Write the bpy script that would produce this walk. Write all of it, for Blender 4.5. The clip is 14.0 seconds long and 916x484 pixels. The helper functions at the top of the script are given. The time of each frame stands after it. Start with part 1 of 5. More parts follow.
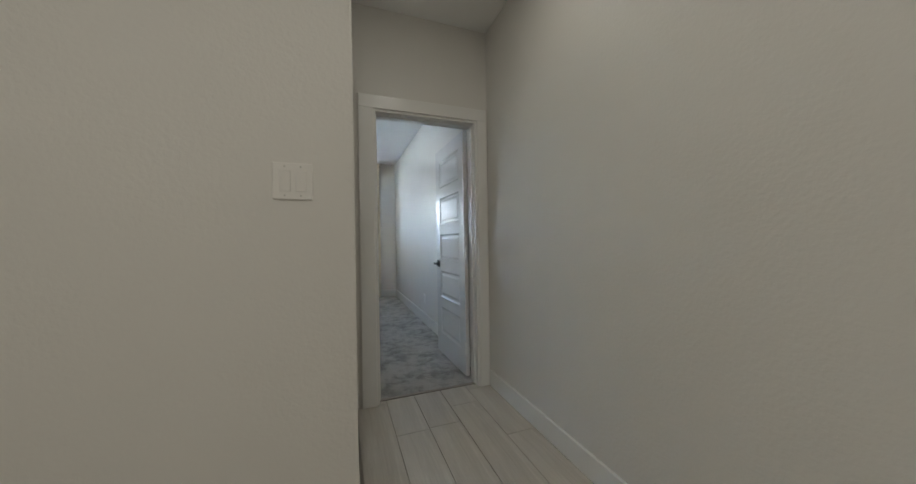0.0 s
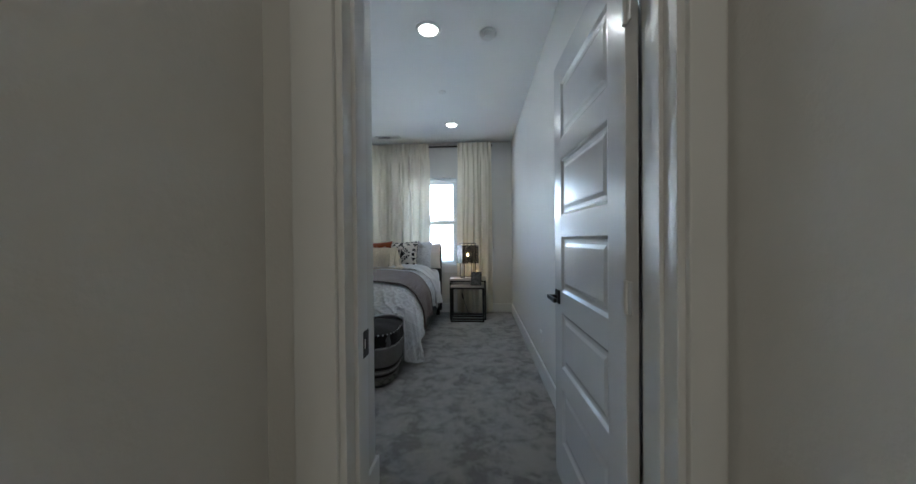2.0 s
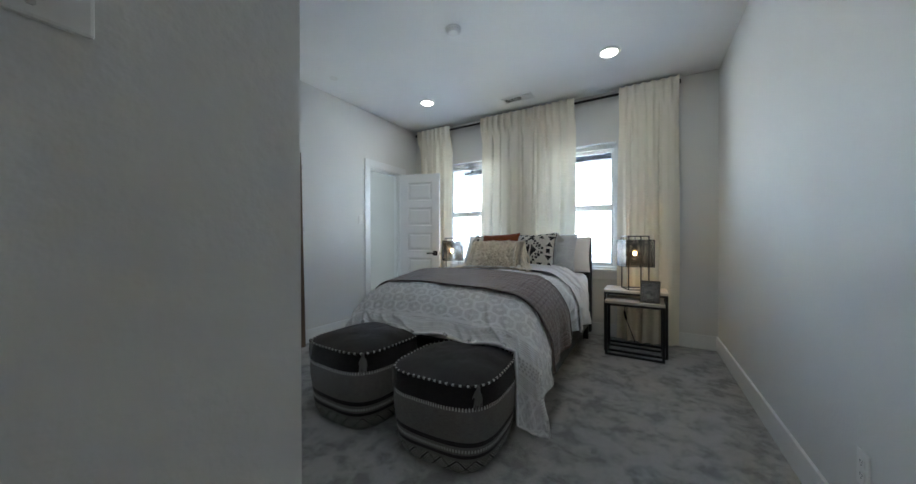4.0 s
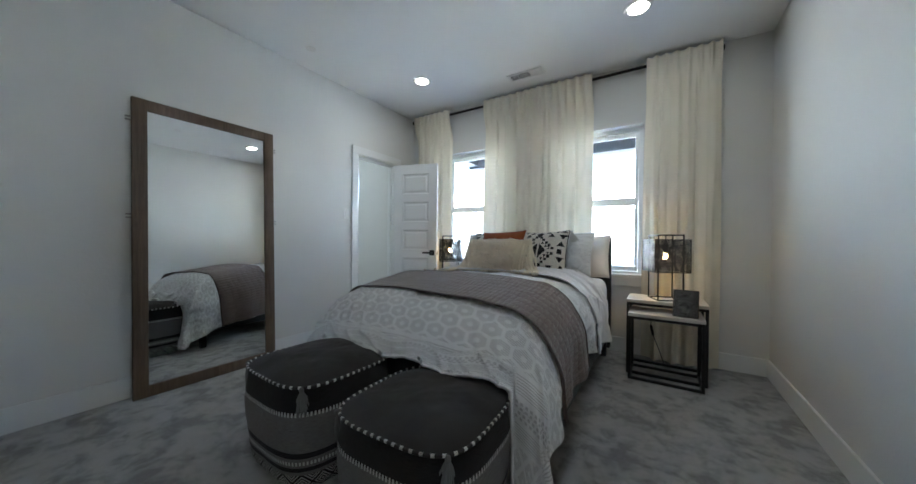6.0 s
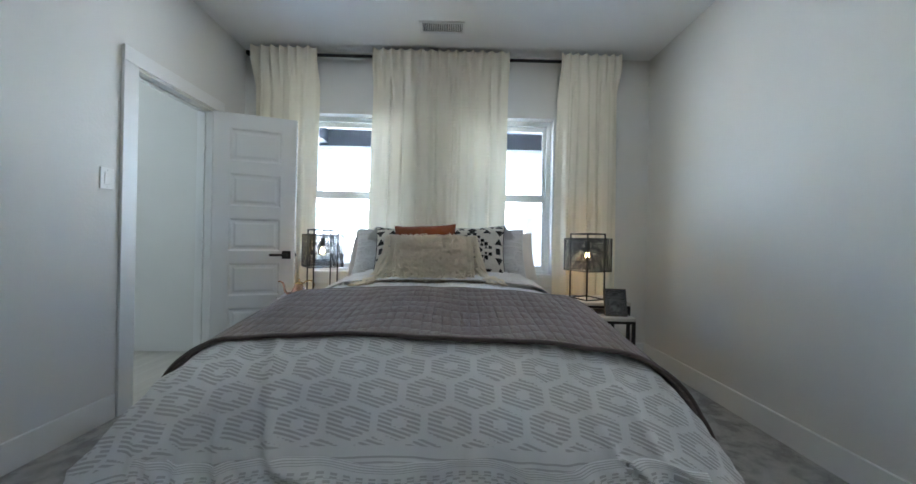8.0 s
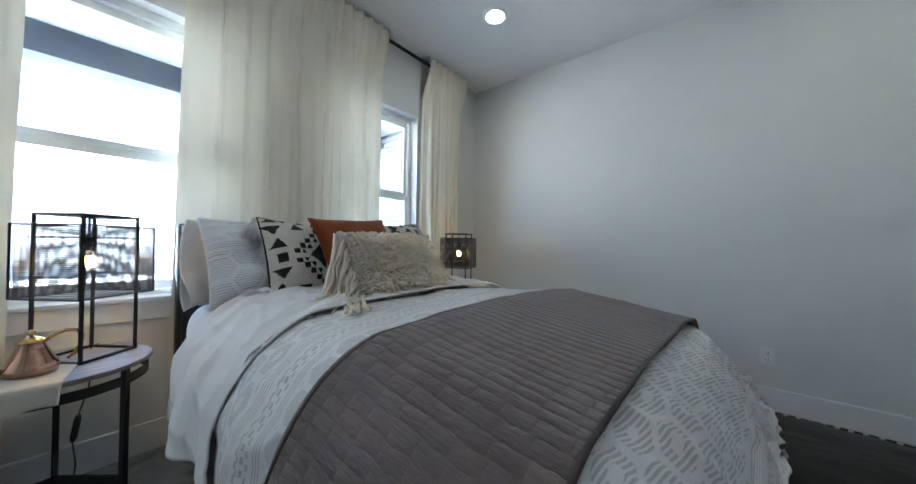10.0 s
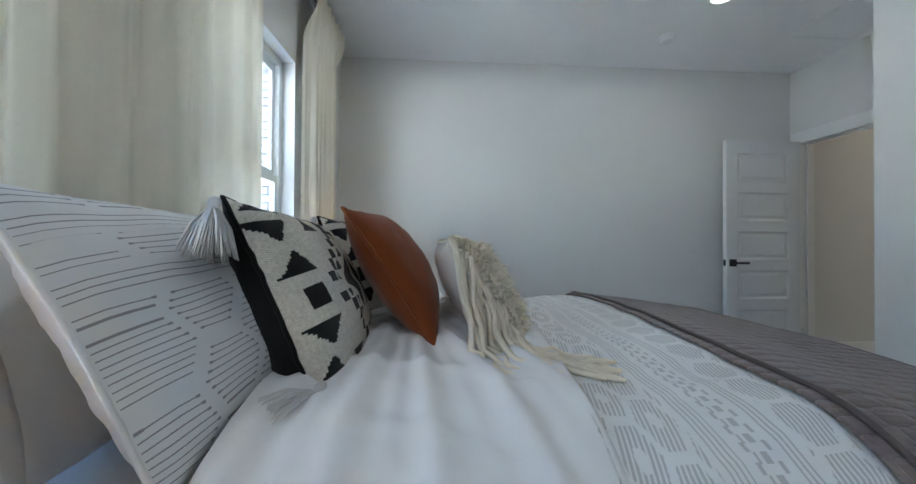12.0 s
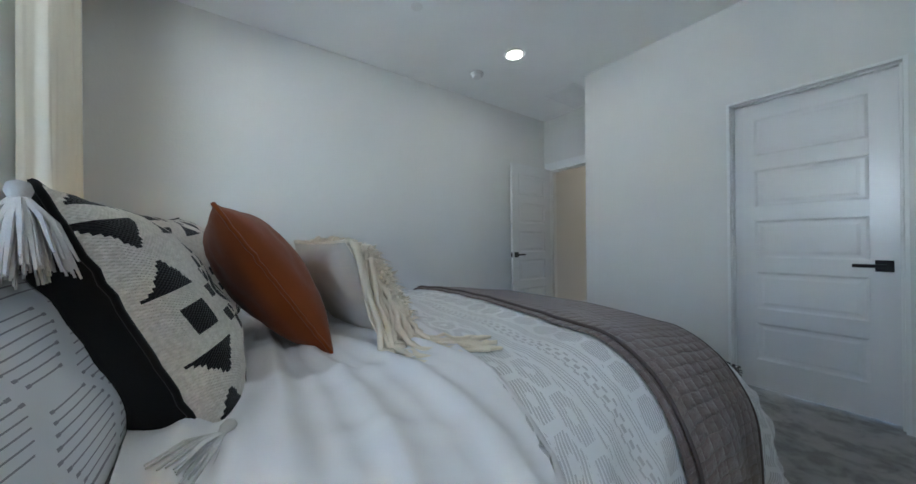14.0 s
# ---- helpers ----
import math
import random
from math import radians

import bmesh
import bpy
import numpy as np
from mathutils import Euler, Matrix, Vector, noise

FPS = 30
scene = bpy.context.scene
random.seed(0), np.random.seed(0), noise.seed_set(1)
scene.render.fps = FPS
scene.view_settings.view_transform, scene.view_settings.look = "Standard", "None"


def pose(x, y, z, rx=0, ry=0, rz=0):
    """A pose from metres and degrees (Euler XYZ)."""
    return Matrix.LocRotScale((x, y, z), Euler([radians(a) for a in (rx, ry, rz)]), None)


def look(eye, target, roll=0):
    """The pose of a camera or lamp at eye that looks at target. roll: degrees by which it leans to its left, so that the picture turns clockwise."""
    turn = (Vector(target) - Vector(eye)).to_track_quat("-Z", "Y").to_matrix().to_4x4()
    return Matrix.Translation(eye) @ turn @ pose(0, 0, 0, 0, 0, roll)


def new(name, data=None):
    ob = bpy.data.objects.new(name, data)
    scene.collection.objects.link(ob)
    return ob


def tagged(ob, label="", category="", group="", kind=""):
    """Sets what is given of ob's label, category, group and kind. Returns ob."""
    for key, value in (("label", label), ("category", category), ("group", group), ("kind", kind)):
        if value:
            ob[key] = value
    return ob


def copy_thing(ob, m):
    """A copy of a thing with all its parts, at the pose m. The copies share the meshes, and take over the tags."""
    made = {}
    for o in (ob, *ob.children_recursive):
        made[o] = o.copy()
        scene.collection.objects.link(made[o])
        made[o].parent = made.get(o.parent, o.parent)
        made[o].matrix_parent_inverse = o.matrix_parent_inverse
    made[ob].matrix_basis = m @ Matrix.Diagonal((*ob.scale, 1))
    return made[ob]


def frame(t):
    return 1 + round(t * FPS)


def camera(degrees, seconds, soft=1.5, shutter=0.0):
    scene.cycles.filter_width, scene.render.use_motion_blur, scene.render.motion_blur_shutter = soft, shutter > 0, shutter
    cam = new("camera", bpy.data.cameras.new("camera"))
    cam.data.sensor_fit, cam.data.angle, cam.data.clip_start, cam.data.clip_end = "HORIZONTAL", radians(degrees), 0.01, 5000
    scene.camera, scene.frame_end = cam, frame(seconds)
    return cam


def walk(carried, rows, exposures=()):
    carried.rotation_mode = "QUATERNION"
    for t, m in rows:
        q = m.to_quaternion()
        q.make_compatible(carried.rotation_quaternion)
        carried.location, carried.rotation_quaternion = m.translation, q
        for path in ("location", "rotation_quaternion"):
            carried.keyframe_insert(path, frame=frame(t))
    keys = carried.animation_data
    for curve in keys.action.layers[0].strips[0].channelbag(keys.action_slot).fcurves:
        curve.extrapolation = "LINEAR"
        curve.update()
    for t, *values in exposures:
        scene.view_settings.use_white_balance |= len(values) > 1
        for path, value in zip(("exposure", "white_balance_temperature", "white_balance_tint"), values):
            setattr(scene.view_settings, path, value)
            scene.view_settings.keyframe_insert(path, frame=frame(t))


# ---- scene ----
cam = camera(110.6, 14.0)
PATH = [
    (0, (0.215, -0.072, 1.118), (0.91, 1.803, 1.115), -0.9),
    (0.5, (0.469, 0.243, 1.114), (0.805, 2.215, 1.108), -0.9),
    (1, (0.626, 0.605, 1.126), (0.771, 2.6, 1.126), -0.6),
    (1.5, (0.715, 0.996, 1.195), (0.75, 2.995, 1.172), -0.5),
    (2, (0.764, 1.452, 1.182), (0.635, 3.448, 1.164), -0.5),
    (2.5, (0.756, 1.87, 1.12), (0.367, 3.833, 1.108), -0.4),
    (3, (0.727, 2.182, 1.098), (0.092, 4.079, 1.091), -0.3),
    (3.5, (0.71, 2.449, 1.083), (-0.131, 4.264, 1.072), -0.1),
    (4, (0.685, 2.663, 1.082), (-0.331, 4.386, 1.071), -0.1),
    (4.2, (0.664, 2.735, 1.07), (-0.396, 4.431, 1.068), -0.1),
    (6.3, (0.507, 3.3, 1.062), (-0.566, 4.987, 1.05), 0.6),
    (6.5, (0.42, 3.415, 1.073), (-0.545, 5.167, 1.052), 0.7),
    (7, (0.17, 3.62, 1.048), (-0.444, 5.523, 1.037), 1.2),
    (7.2, (0.042, 3.663, 1.042), (-0.422, 5.608, 1.034), 1.1),
    (8.0, (-0.48, 3.700, 1.032), (-0.45, 5.734, 1.034), 1.1),
    (8.7, (-1.06, 3.785, 1.014), (-0.38, 5.720, 1.030), 1.1),
    (9.3, (-1.361, 4.164, 1.008), (-0.276, 5.845, 1.03), 1.0),
    (9.5, (-1.442, 4.215, 1.015), (-0.215, 5.794, 1.031), 1.1),
    (10, (-1.567, 4.451, 1.025), (-0.027, 5.726, 1.042), 0.9),
    (10.5, (-1.639, 4.782, 1.051), (0.125, 5.724, 1.069), 0.9),
    (11, (-1.675, 5.112, 1.067), (0.215, 5.764, 1.084), 0.9),
    (11.5, (-1.658, 5.428, 1.069), (0.319, 5.732, 1.077), 0.5),
    (12, (-1.6, 5.693, 1.054), (0.396, 5.58, 1.07), 0.3),
    (12.5, (-1.579, 5.843, 1.048), (0.369, 5.393, 1.073), -0.4),
    (13, (-1.568, 5.901, 1.045), (0.296, 5.178, 1.058), -0.6),
    (13.5, (-1.568, 5.888, 1.05), (0.18, 4.915, 1.056), -0.7),
    (14, (-1.591, 5.887, 1.062), (0.031, 4.716, 1.063), -0.6),
]
EXPOSURES = ((0.0, 3.98, 5600, 1), (1.0, 3.88, 5550, 1), (2.0, 3.60, 5450, 1), (2.6, 3.60, 5500, 1), (3.4, 3.69, 5680, 1), (7.2, 3.76, 5720, 1), (9.5, 3.76, 5600, 1), (14.0, 3.70, 5600, 1))
walk(cam, [(t, look(eye, target, roll)) for t, eye, target, roll in PATH], EXPOSURES)

# ---- plan, in metres ----
XR, XL, YB, H = 1.30, -2.39, 6.60, 2.74      # right wall, left wall, window wall, ceiling
YE, YH = 2.29, 2.17                          # entry wall: bedroom face, hall face
XC, YC = 0.26, 2.94                          # closet corner
YS = 1.06                                    # hall wall that carries the switch
DOOR_H = 2.04
WINS = ((-1.84, -0.93), (-0.49, 0.42))       # window openings in the back wall
SILL, WTOP = 0.73, 2.18

# ---- sky, sun and lamps ----
world = bpy.data.worlds.new("sky")
scene.world = world
world.use_nodes = True
wn = world.node_tree.nodes
sky = wn.new("ShaderNodeTexSky")
sky.sky_type = "NISHITA"
sky.sun_disc = False
sky.sun_elevation, sky.sun_rotation = radians(70), radians(162)
world.node_tree.links.new(sky.outputs[0], wn["Background"].inputs[0])
wn["Background"].inputs[1].default_value = 0.15

sun = new("sun", bpy.data.lights.new("sun", "SUN"))
sun.data.energy, sun.data.angle, sun.data.color = 5.0, radians(0.6), (1.0, 0.95, 0.88)
sun.matrix_world = look((0, 0, 20), (-1.4, 4.3, 7.6))


def disk_light(x, y, watts, color=(1.0, 0.93, 0.84)):
    # Serves both the recessed room cans and the added hall fill.
    lamp = new("can_or_fill_lamp", bpy.data.lights.new("can_or_fill_lamp", "AREA"))
    lamp.data.shape, lamp.data.size, lamp.data.energy, lamp.data.color = "DISK", 0.12, watts, color
    lamp.matrix_world = look((x, y, H - 0.016), (x, y, 0))


CANS = ((0.41, 5.76), (-1.575, 5.775), (0.405, 3.80))
for x, y in CANS:
    disk_light(x, y, 0.16)
# Added fill lamps without fixtures, unseen, that brighten the hall.
HALL_FILLS = ((0.70, 1.00, 0.20), (0.10, -0.55, 0.60), (-1.1, -0.75, 0.60))
for x, y, watts in HALL_FILLS:
    disk_light(x, y, watts, (1.0, 0.82, 0.64))
bath_sky = new("bath_window_light", bpy.data.lights.new("bath_window_light", "AREA"))
bath_sky.data.shape, bath_sky.data.size, bath_sky.data.size_y = "RECTANGLE", 0.55, 0.48
bath_sky.data.energy, bath_sky.data.color = 1.3, (0.92, 0.97, 1.0)
bath_sky.matrix_world = look((-3.84, YB + 0.06, 1.90), (-3.84, 4.0, 1.3))


# ---- materials ----
class Nodes:
    """A short hand for node trees."""

    def __init__(self, name):
        self.mat = bpy.data.materials.new(name)
        self.mat.use_nodes = True
        self.tree = self.mat.node_tree
        self.bsdf = self.tree.nodes["Principled BSDF"]
        self.coord = self.tree.nodes.new("ShaderNodeTexCoord")

    def put(self, socket, value):
        if isinstance(value, bpy.types.NodeSocket):
            self.tree.links.new(value, socket)
        else:
            socket.default_value = value

    def math(self, op, a, b=0.0, c=0.0):
        n = self.tree.nodes.new("ShaderNodeMath")
        n.operation = op
        for s, v in zip(n.inputs, (a, b, c)):
            self.put(s, v)
        return n.outputs[0]

    def noise(self, scale, detail=4.0, rough=0.55, vector=None, distort=0.0):
        n = self.tree.nodes.new("ShaderNodeTexNoise")
        self.put(n.inputs["Vector"], vector or self.coord.outputs["Object"])
        n.inputs["Scale"].default_value, n.inputs["Detail"].default_value = scale, detail
        n.inputs["Roughness"].default_value, n.inputs["Distortion"].default_value = rough, distort
        return n.outputs["Fac"]

    def ramp(self, fac, stops):
        n = self.tree.nodes.new("ShaderNodeValToRGB")
        self.put(n.inputs[0], fac)
        el = n.color_ramp.elements
        while len(el) < len(stops):
            el.new(0.5)
        for e, (p, c) in zip(el, stops):
            e.position, e.color = p, (*c, 1.0)
        return n.outputs[0]

    def mix(self, fac, a, b, mode="MIX"):
        n = self.tree.nodes.new("ShaderNodeMix")
        n.data_type, n.blend_type = "RGBA", mode
        for s, v in ((n.inputs[0], fac), (n.inputs[6], a), (n.inputs[7], b)):
            self.put(s, (*v, 1.0) if isinstance(v, tuple) and len(v) == 3 else v)
        return n.outputs[2]

    def bump(self, height, strength=0.3, distance=0.002, normal=None):
        n = self.tree.nodes.new("ShaderNodeBump")
        n.inputs["Strength"].default_value, n.inputs["Distance"].default_value = strength, distance
        self.put(n.inputs["Height"], height)
        if normal:
            self.put(n.inputs["Normal"], normal)
        return n.outputs[0]

    def uv(self):
        n = self.tree.nodes.new("ShaderNodeSeparateXYZ")
        self.put(n.inputs[0], self.coord.outputs["UV"])
        return n.outputs[0], n.outputs[1]

    def stretch(self, sx, sy, sz, source="Object"):
        n = self.tree.nodes.new("ShaderNodeMapping")
        self.put(n.inputs[0], self.coord.outputs[source])
        n.inputs["Scale"].default_value = (sx, sy, sz)
        return n.outputs[0]

    def random(self):
        return self.tree.nodes.new("ShaderNodeObjectInfo").outputs["Random"]

    def done(self, color=None, rough=0.6, metal=0.0, normal=None, spec=None, **other):
        b = self.bsdf.inputs
        if color is not None:
            self.put(b["Base Color"], (*color, 1.0) if isinstance(color, tuple) else color)
        self.put(b["Roughness"], rough)
        self.put(b["Metallic"], metal)
        if normal:
            self.put(b["Normal"], normal)
        if spec is not None:
            b["Specular IOR Level"].default_value = spec
        for key, value in other.items():
            self.put(b[key.replace("_", " ")], value)
        return self.mat


def tint(c, k):
    return tuple(min(1.0, v * k) for v in c)


def painted(name, color, rough=0.5, grain=180.0, strength=0.25, depth=0.0012, spread=0.04, spec=0.4):
    n = Nodes(name)
    broad = n.noise(1.3, 3.0)
    col = n.ramp(broad, ((0.3, tint(color, 1 - spread)), (0.7, color)))
    fine = n.noise(grain, 2.0)
    r = n.math("MULTIPLY_ADD", n.noise(6.0), 0.03, rough - 0.015)
    return n.done(col, r, 0.0, n.bump(fine, strength, depth), spec)


def cloth(name, color, rough=0.9, weave=900.0, strength=0.3, spread=0.1, sheen=0.2):
    n = Nodes(name)
    col = n.ramp(n.noise(5.0, 4.0), ((0.3, tint(color, 1 - spread)), (0.7, tint(color, 1 + spread * 0.4))))
    h = n.math("ADD", n.noise(weave, 1.0), n.math("MULTIPLY", n.noise(weave * 0.2, 2.0), 0.6))
    return n.done(col, rough, 0.0, n.bump(h, strength, 0.0015), 0.15, Sheen_Weight=sheen)


M_WALL = painted("wall_paint", (0.735, 0.725, 0.70), 0.55, 70.0, 0.5, 0.002, 0.03)
M_CEIL = painted("ceiling_paint", (0.88, 0.88, 0.87), 0.7, 110.0, 0.3, 0.0016, 0.03)
M_TRIM = painted("trim_enamel", (0.80, 0.80, 0.79), 0.3, 60.0, 0.06, 0.0006, 0.02, 0.5)
M_DOOR = painted("door_enamel", (0.80, 0.80, 0.80), 0.22, 40.0, 0.08, 0.0006, 0.02, 0.5)
M_BLACK = painted("black_powder_coat", (0.012, 0.012, 0.013), 0.42, 400.0, 0.2, 0.0004, 0.2)
M_PLASTIC = painted("white_plastic", (0.80, 0.79, 0.77), 0.32, 50.0, 0.03, 0.0003, 0.02)
M_VINYL = painted("window_vinyl", (0.80, 0.81, 0.80), 0.35, 50.0, 0.04, 0.0004, 0.03)
M_SCREW = painted("painted_screw", (0.6, 0.6, 0.58), 0.35)


def carpet_material():
    n = Nodes("grey_carpet")
    big = n.noise(4.6, 5.0, 0.6, distort=0.5)
    mid = n.noise(14.0, 4.0, 0.6, distort=0.4)
    f = n.math("ADD", n.math("MULTIPLY", big, 0.6), n.math("MULTIPLY", mid, 0.4))
    col = n.ramp(f, ((0.42, (0.30, 0.290, 0.279)), (0.485, (0.44, 0.426, 0.412)), (0.52, (0.51, 0.494, 0.478)), (0.58, (0.57, 0.552, 0.532))))
    speck = n.noise(420.0, 2.0)
    col = n.mix(0.45, col, n.ramp(speck, ((0.3, (0.25, 0.25, 0.25)), (0.7, (1.0, 1.0, 1.0)))), "MULTIPLY")
    h = n.math("ADD", n.noise(500.0, 2.0), n.math("ADD", n.math("MULTIPLY", n.noise(90.0, 3.0), 0.8), n.math("MULTIPLY", mid, 1.2)))
    return n.done(col, 0.95, 0.0, n.bump(h, 0.9, 0.006), 0.1, Sheen_Weight=0.25)


M_CARPET = carpet_material()


def wood(name, dark, light, axis, rough=0.55, grain=40.0):
    n = Nodes(name)
    s = [grain, grain, grain]
    s[axis] = grain * 0.06
    v = n.stretch(*s)
    f = n.noise(1.0, 5.0, 0.65, v, 0.8)
    fine = n.noise(6.0, 2.0, 0.5, v)
    col = n.ramp(n.math("ADD", n.math("MULTIPLY", f, 0.75), n.math("MULTIPLY", fine, 0.25)), ((0.3, dark), (0.7, light)))
    col = n.mix(0.25, col, n.ramp(n.random(), ((0.0, (0.75, 0.75, 0.75)), (1.0, (1.0, 1.0, 1.0)))), "MULTIPLY")
    return n.done(col, rough, 0.0, n.bump(fine, 0.25, 0.001))


M_PLANK = wood("pale_wood_plank_tile", (0.44, 0.41, 0.37), (0.60, 0.57, 0.52), 1, 0.38, 22.0)
M_GROUT = painted("grout", (0.38, 0.36, 0.33), 0.9)
M_FRAME_WOOD = wood("brown_stained_wood", (0.085, 0.055, 0.034), (0.17, 0.115, 0.072), 2, 0.5, 60.0)
M_TABLE_WOOD = wood("grey_washed_oak", (0.17, 0.145, 0.13), (0.36, 0.32, 0.30), 0, 0.5, 45.0)
M_PALE_TOP = wood("whitewashed_wood", (0.50, 0.46, 0.41), (0.68, 0.64, 0.58), 0, 0.5, 40.0)


def glass_material(name, color=(1, 1, 1), rough=0.0):
    n = Nodes(name)
    return n.done(color, rough, 0.0, None, None, Transmission_Weight=1.0, IOR=1.05)


M_GLASS = glass_material("window_glass")


def mirror_material():
    n = Nodes("mirror_silver")
    return n.done((0.86, 0.88, 0.87), 0.015, 1.0)


M_MIRROR = mirror_material()


def glow(name, color, strength):
    n = Nodes(name)
    return n.done((0.8, 0.8, 0.8), 0.5, 0.0, None, None, Emission_Color=(*color, 1.0), Emission_Strength=strength)


M_LED = glow("led_diffuser", (1.0, 0.90, 0.76), 1.6)
M_FILAMENT = glow("bulb_glow", (1.0, 0.58, 0.18), 7.0)


def curtain_material():
    n = Nodes("cream_linen_curtain")
    v = n.stretch(900.0, 900.0, 90.0)
    slub = n.noise(1.0, 2.0, 0.6, v)
    w = n.stretch(60.0, 60.0, 900.0)
    slub2 = n.noise(1.0, 2.0, 0.6, w)
    f = n.math("ADD", n.math("MULTIPLY", slub, 0.5), n.math("MULTIPLY", slub2, 0.5))
    col = n.ramp(f, ((0.3, (0.84, 0.785, 0.66)), (0.7, (0.91, 0.865, 0.75))))
    n.done(col, 0.9, 0.0, n.bump(f, 0.3, 0.001), 0.1)
    t = n.tree.nodes.new("ShaderNodeBsdfTranslucent")
    n.put(t.inputs[0], (0.86, 0.80, 0.64, 1.0))
    m = n.tree.nodes.new("ShaderNodeMixShader")
    m.inputs[0].default_value = 0.08
    out = n.tree.nodes["Material Output"]
    n.tree.links.new(n.bsdf.outputs[0], m.inputs[1])
    n.tree.links.new(t.outputs[0], m.inputs[2])
    n.tree.links.new(m.outputs[0], out.inputs[0])
    return n.mat


M_CURTAIN = curtain_material()


# ---- building blocks ----
def mesh_of(name, bm, material, smooth=False):
    me = bpy.data.meshes.new(name)
    bm.to_mesh(me)
    bm.free()
    for m in material if isinstance(material, (list, tuple)) else (material,):
        me.materials.append(m)
    if smooth:
        me.shade_smooth()
    return me


def part(name, bm, material, parent=None, label="", smooth=False, at=None):
    """Links a bmesh, or a mesh that is shared, as one object under a thing or a part."""
    me = bm if isinstance(bm, bpy.types.Mesh) else mesh_of(name, bm, material, smooth)
    ob = new(name, me)
    ob.parent = parent
    if at is not None:
        ob.matrix_basis = at
    return tagged(ob, label)


def thing(name, at, label, category, group="", kind=""):
    ob = new(name)
    ob.empty_display_size = 0.1
    ob.matrix_basis = at
    return tagged(ob, label, category, group, kind)


def box(bm, x0, x1, y0, y1, z0, z1, bevel=0.0, m=None, seg=2):
    v = [bm.verts.new(c) for c in ((x0, y0, z0), (x1, y0, z0), (x1, y1, z0), (x0, y1, z0), (x0, y0, z1), (x1, y0, z1), (x1, y1, z1), (x0, y1, z1))]
    fs = [bm.faces.new([v[i] for i in q]) for q in ((0, 3, 2, 1), (4, 5, 6, 7), (0, 1, 5, 4), (1, 2, 6, 5), (2, 3, 7, 6), (3, 0, 4, 7))]
    vs = v
    if bevel:
        es = list({e for f in fs for e in f.edges})
        r = bmesh.ops.bevel(bm, geom=es, offset=bevel, segments=seg, affect="EDGES", profile=0.5)
        vs = list({w for f in r["faces"] for w in f.verts})
    if m is not None:
        bmesh.ops.transform(bm, matrix=m, verts=vs)
    return vs


def boxes(*rows, bevel=0.0):
    bm = bmesh.new()
    for r in rows:
        box(bm, *r, bevel=bevel)
    return bm


def tube(bm, points, radius, sides=8, caps=True):
    """A round bar along points; radius is one number or one for each point."""
    pts = [Vector(p) for p in points]
    rings, up = [], None
    for i, p in enumerate(pts):
        d = (pts[min(i + 1, len(pts) - 1)] - pts[max(i - 1, 0)]).normalized()
        if up is None:
            up = d.orthogonal().normalized()
        up = (up - d * up.dot(d)).normalized()
        side = d.cross(up)
        r = radius[i] if isinstance(radius, (list, tuple)) else radius
        rings.append([bm.verts.new(p + r * (math.cos(a) * up + math.sin(a) * side)) for a in (2 * math.pi * k / sides for k in range(sides))])
    for a, b in zip(rings, rings[1:]):
        for k in range(sides):
            bm.faces.new((a[k], a[(k + 1) % sides], b[(k + 1) % sides], b[k]))
    if caps:
        bm.faces.new(rings[0][::-1])
        bm.faces.new(rings[-1])


def lathe(bm, profile, sides=32, centre=(0, 0)):
    """A turned shape from (radius, z) pairs."""
    rings = []
    for r, z in profile:
        rings.append([bm.verts.new((centre[0] + r * math.cos(2 * math.pi * k / sides), centre[1] + r * math.sin(2 * math.pi * k / sides), z)) for k in range(sides)])
    for a, b in zip(rings, rings[1:]):
        for k in range(sides):
            bm.faces.new((a[k], a[(k + 1) % sides], b[(k + 1) % sides], b[k]))
    bm.faces.new(rings[0][::-1])
    bm.faces.new(rings[-1])


def sheet(name, nu, nv, place, material, parent=None, label="", thick=0.0, smooth=True, at=None, wrap=False):
    """A grid of nu by nv cells; place(u, v), u and v from 0 to 1, gives a point and its cloth coordinates."""
    verts, uvs = [], []
    for j in range(nv + 1):
        for i in range(nu + 1):
            p, q = place(i / nu, j / nv)
            verts.append(p)
            uvs.append(q)
    faces = [(j * (nu + 1) + i, j * (nu + 1) + i + 1, (j + 1) * (nu + 1) + i + 1, (j + 1) * (nu + 1) + i) for j in range(nv) for i in range(nu)]
    me = bpy.data.meshes.new(name)
    me.from_pydata(verts, [], faces)
    layer = me.uv_layers.new(name="cloth")
    index = np.empty(len(me.loops), dtype=np.int32)
    me.loops.foreach_get("vertex_index", index)
    layer.data.foreach_set("uv", np.array(uvs, dtype=np.float32)[index].ravel())
    me.materials.append(material)
    if smooth:
        me.shade_smooth()
    ob = part(name, me, material, parent, label, at=at)
    if thick:
        s = ob.modifiers.new("thickness", "SOLIDIFY")
        s.thickness, s.offset = thick, -1.0
    return ob


def structure(name, bm, material, label, category="structure"):
    return tagged(part(name, bm, material), label, category, "", "structure")


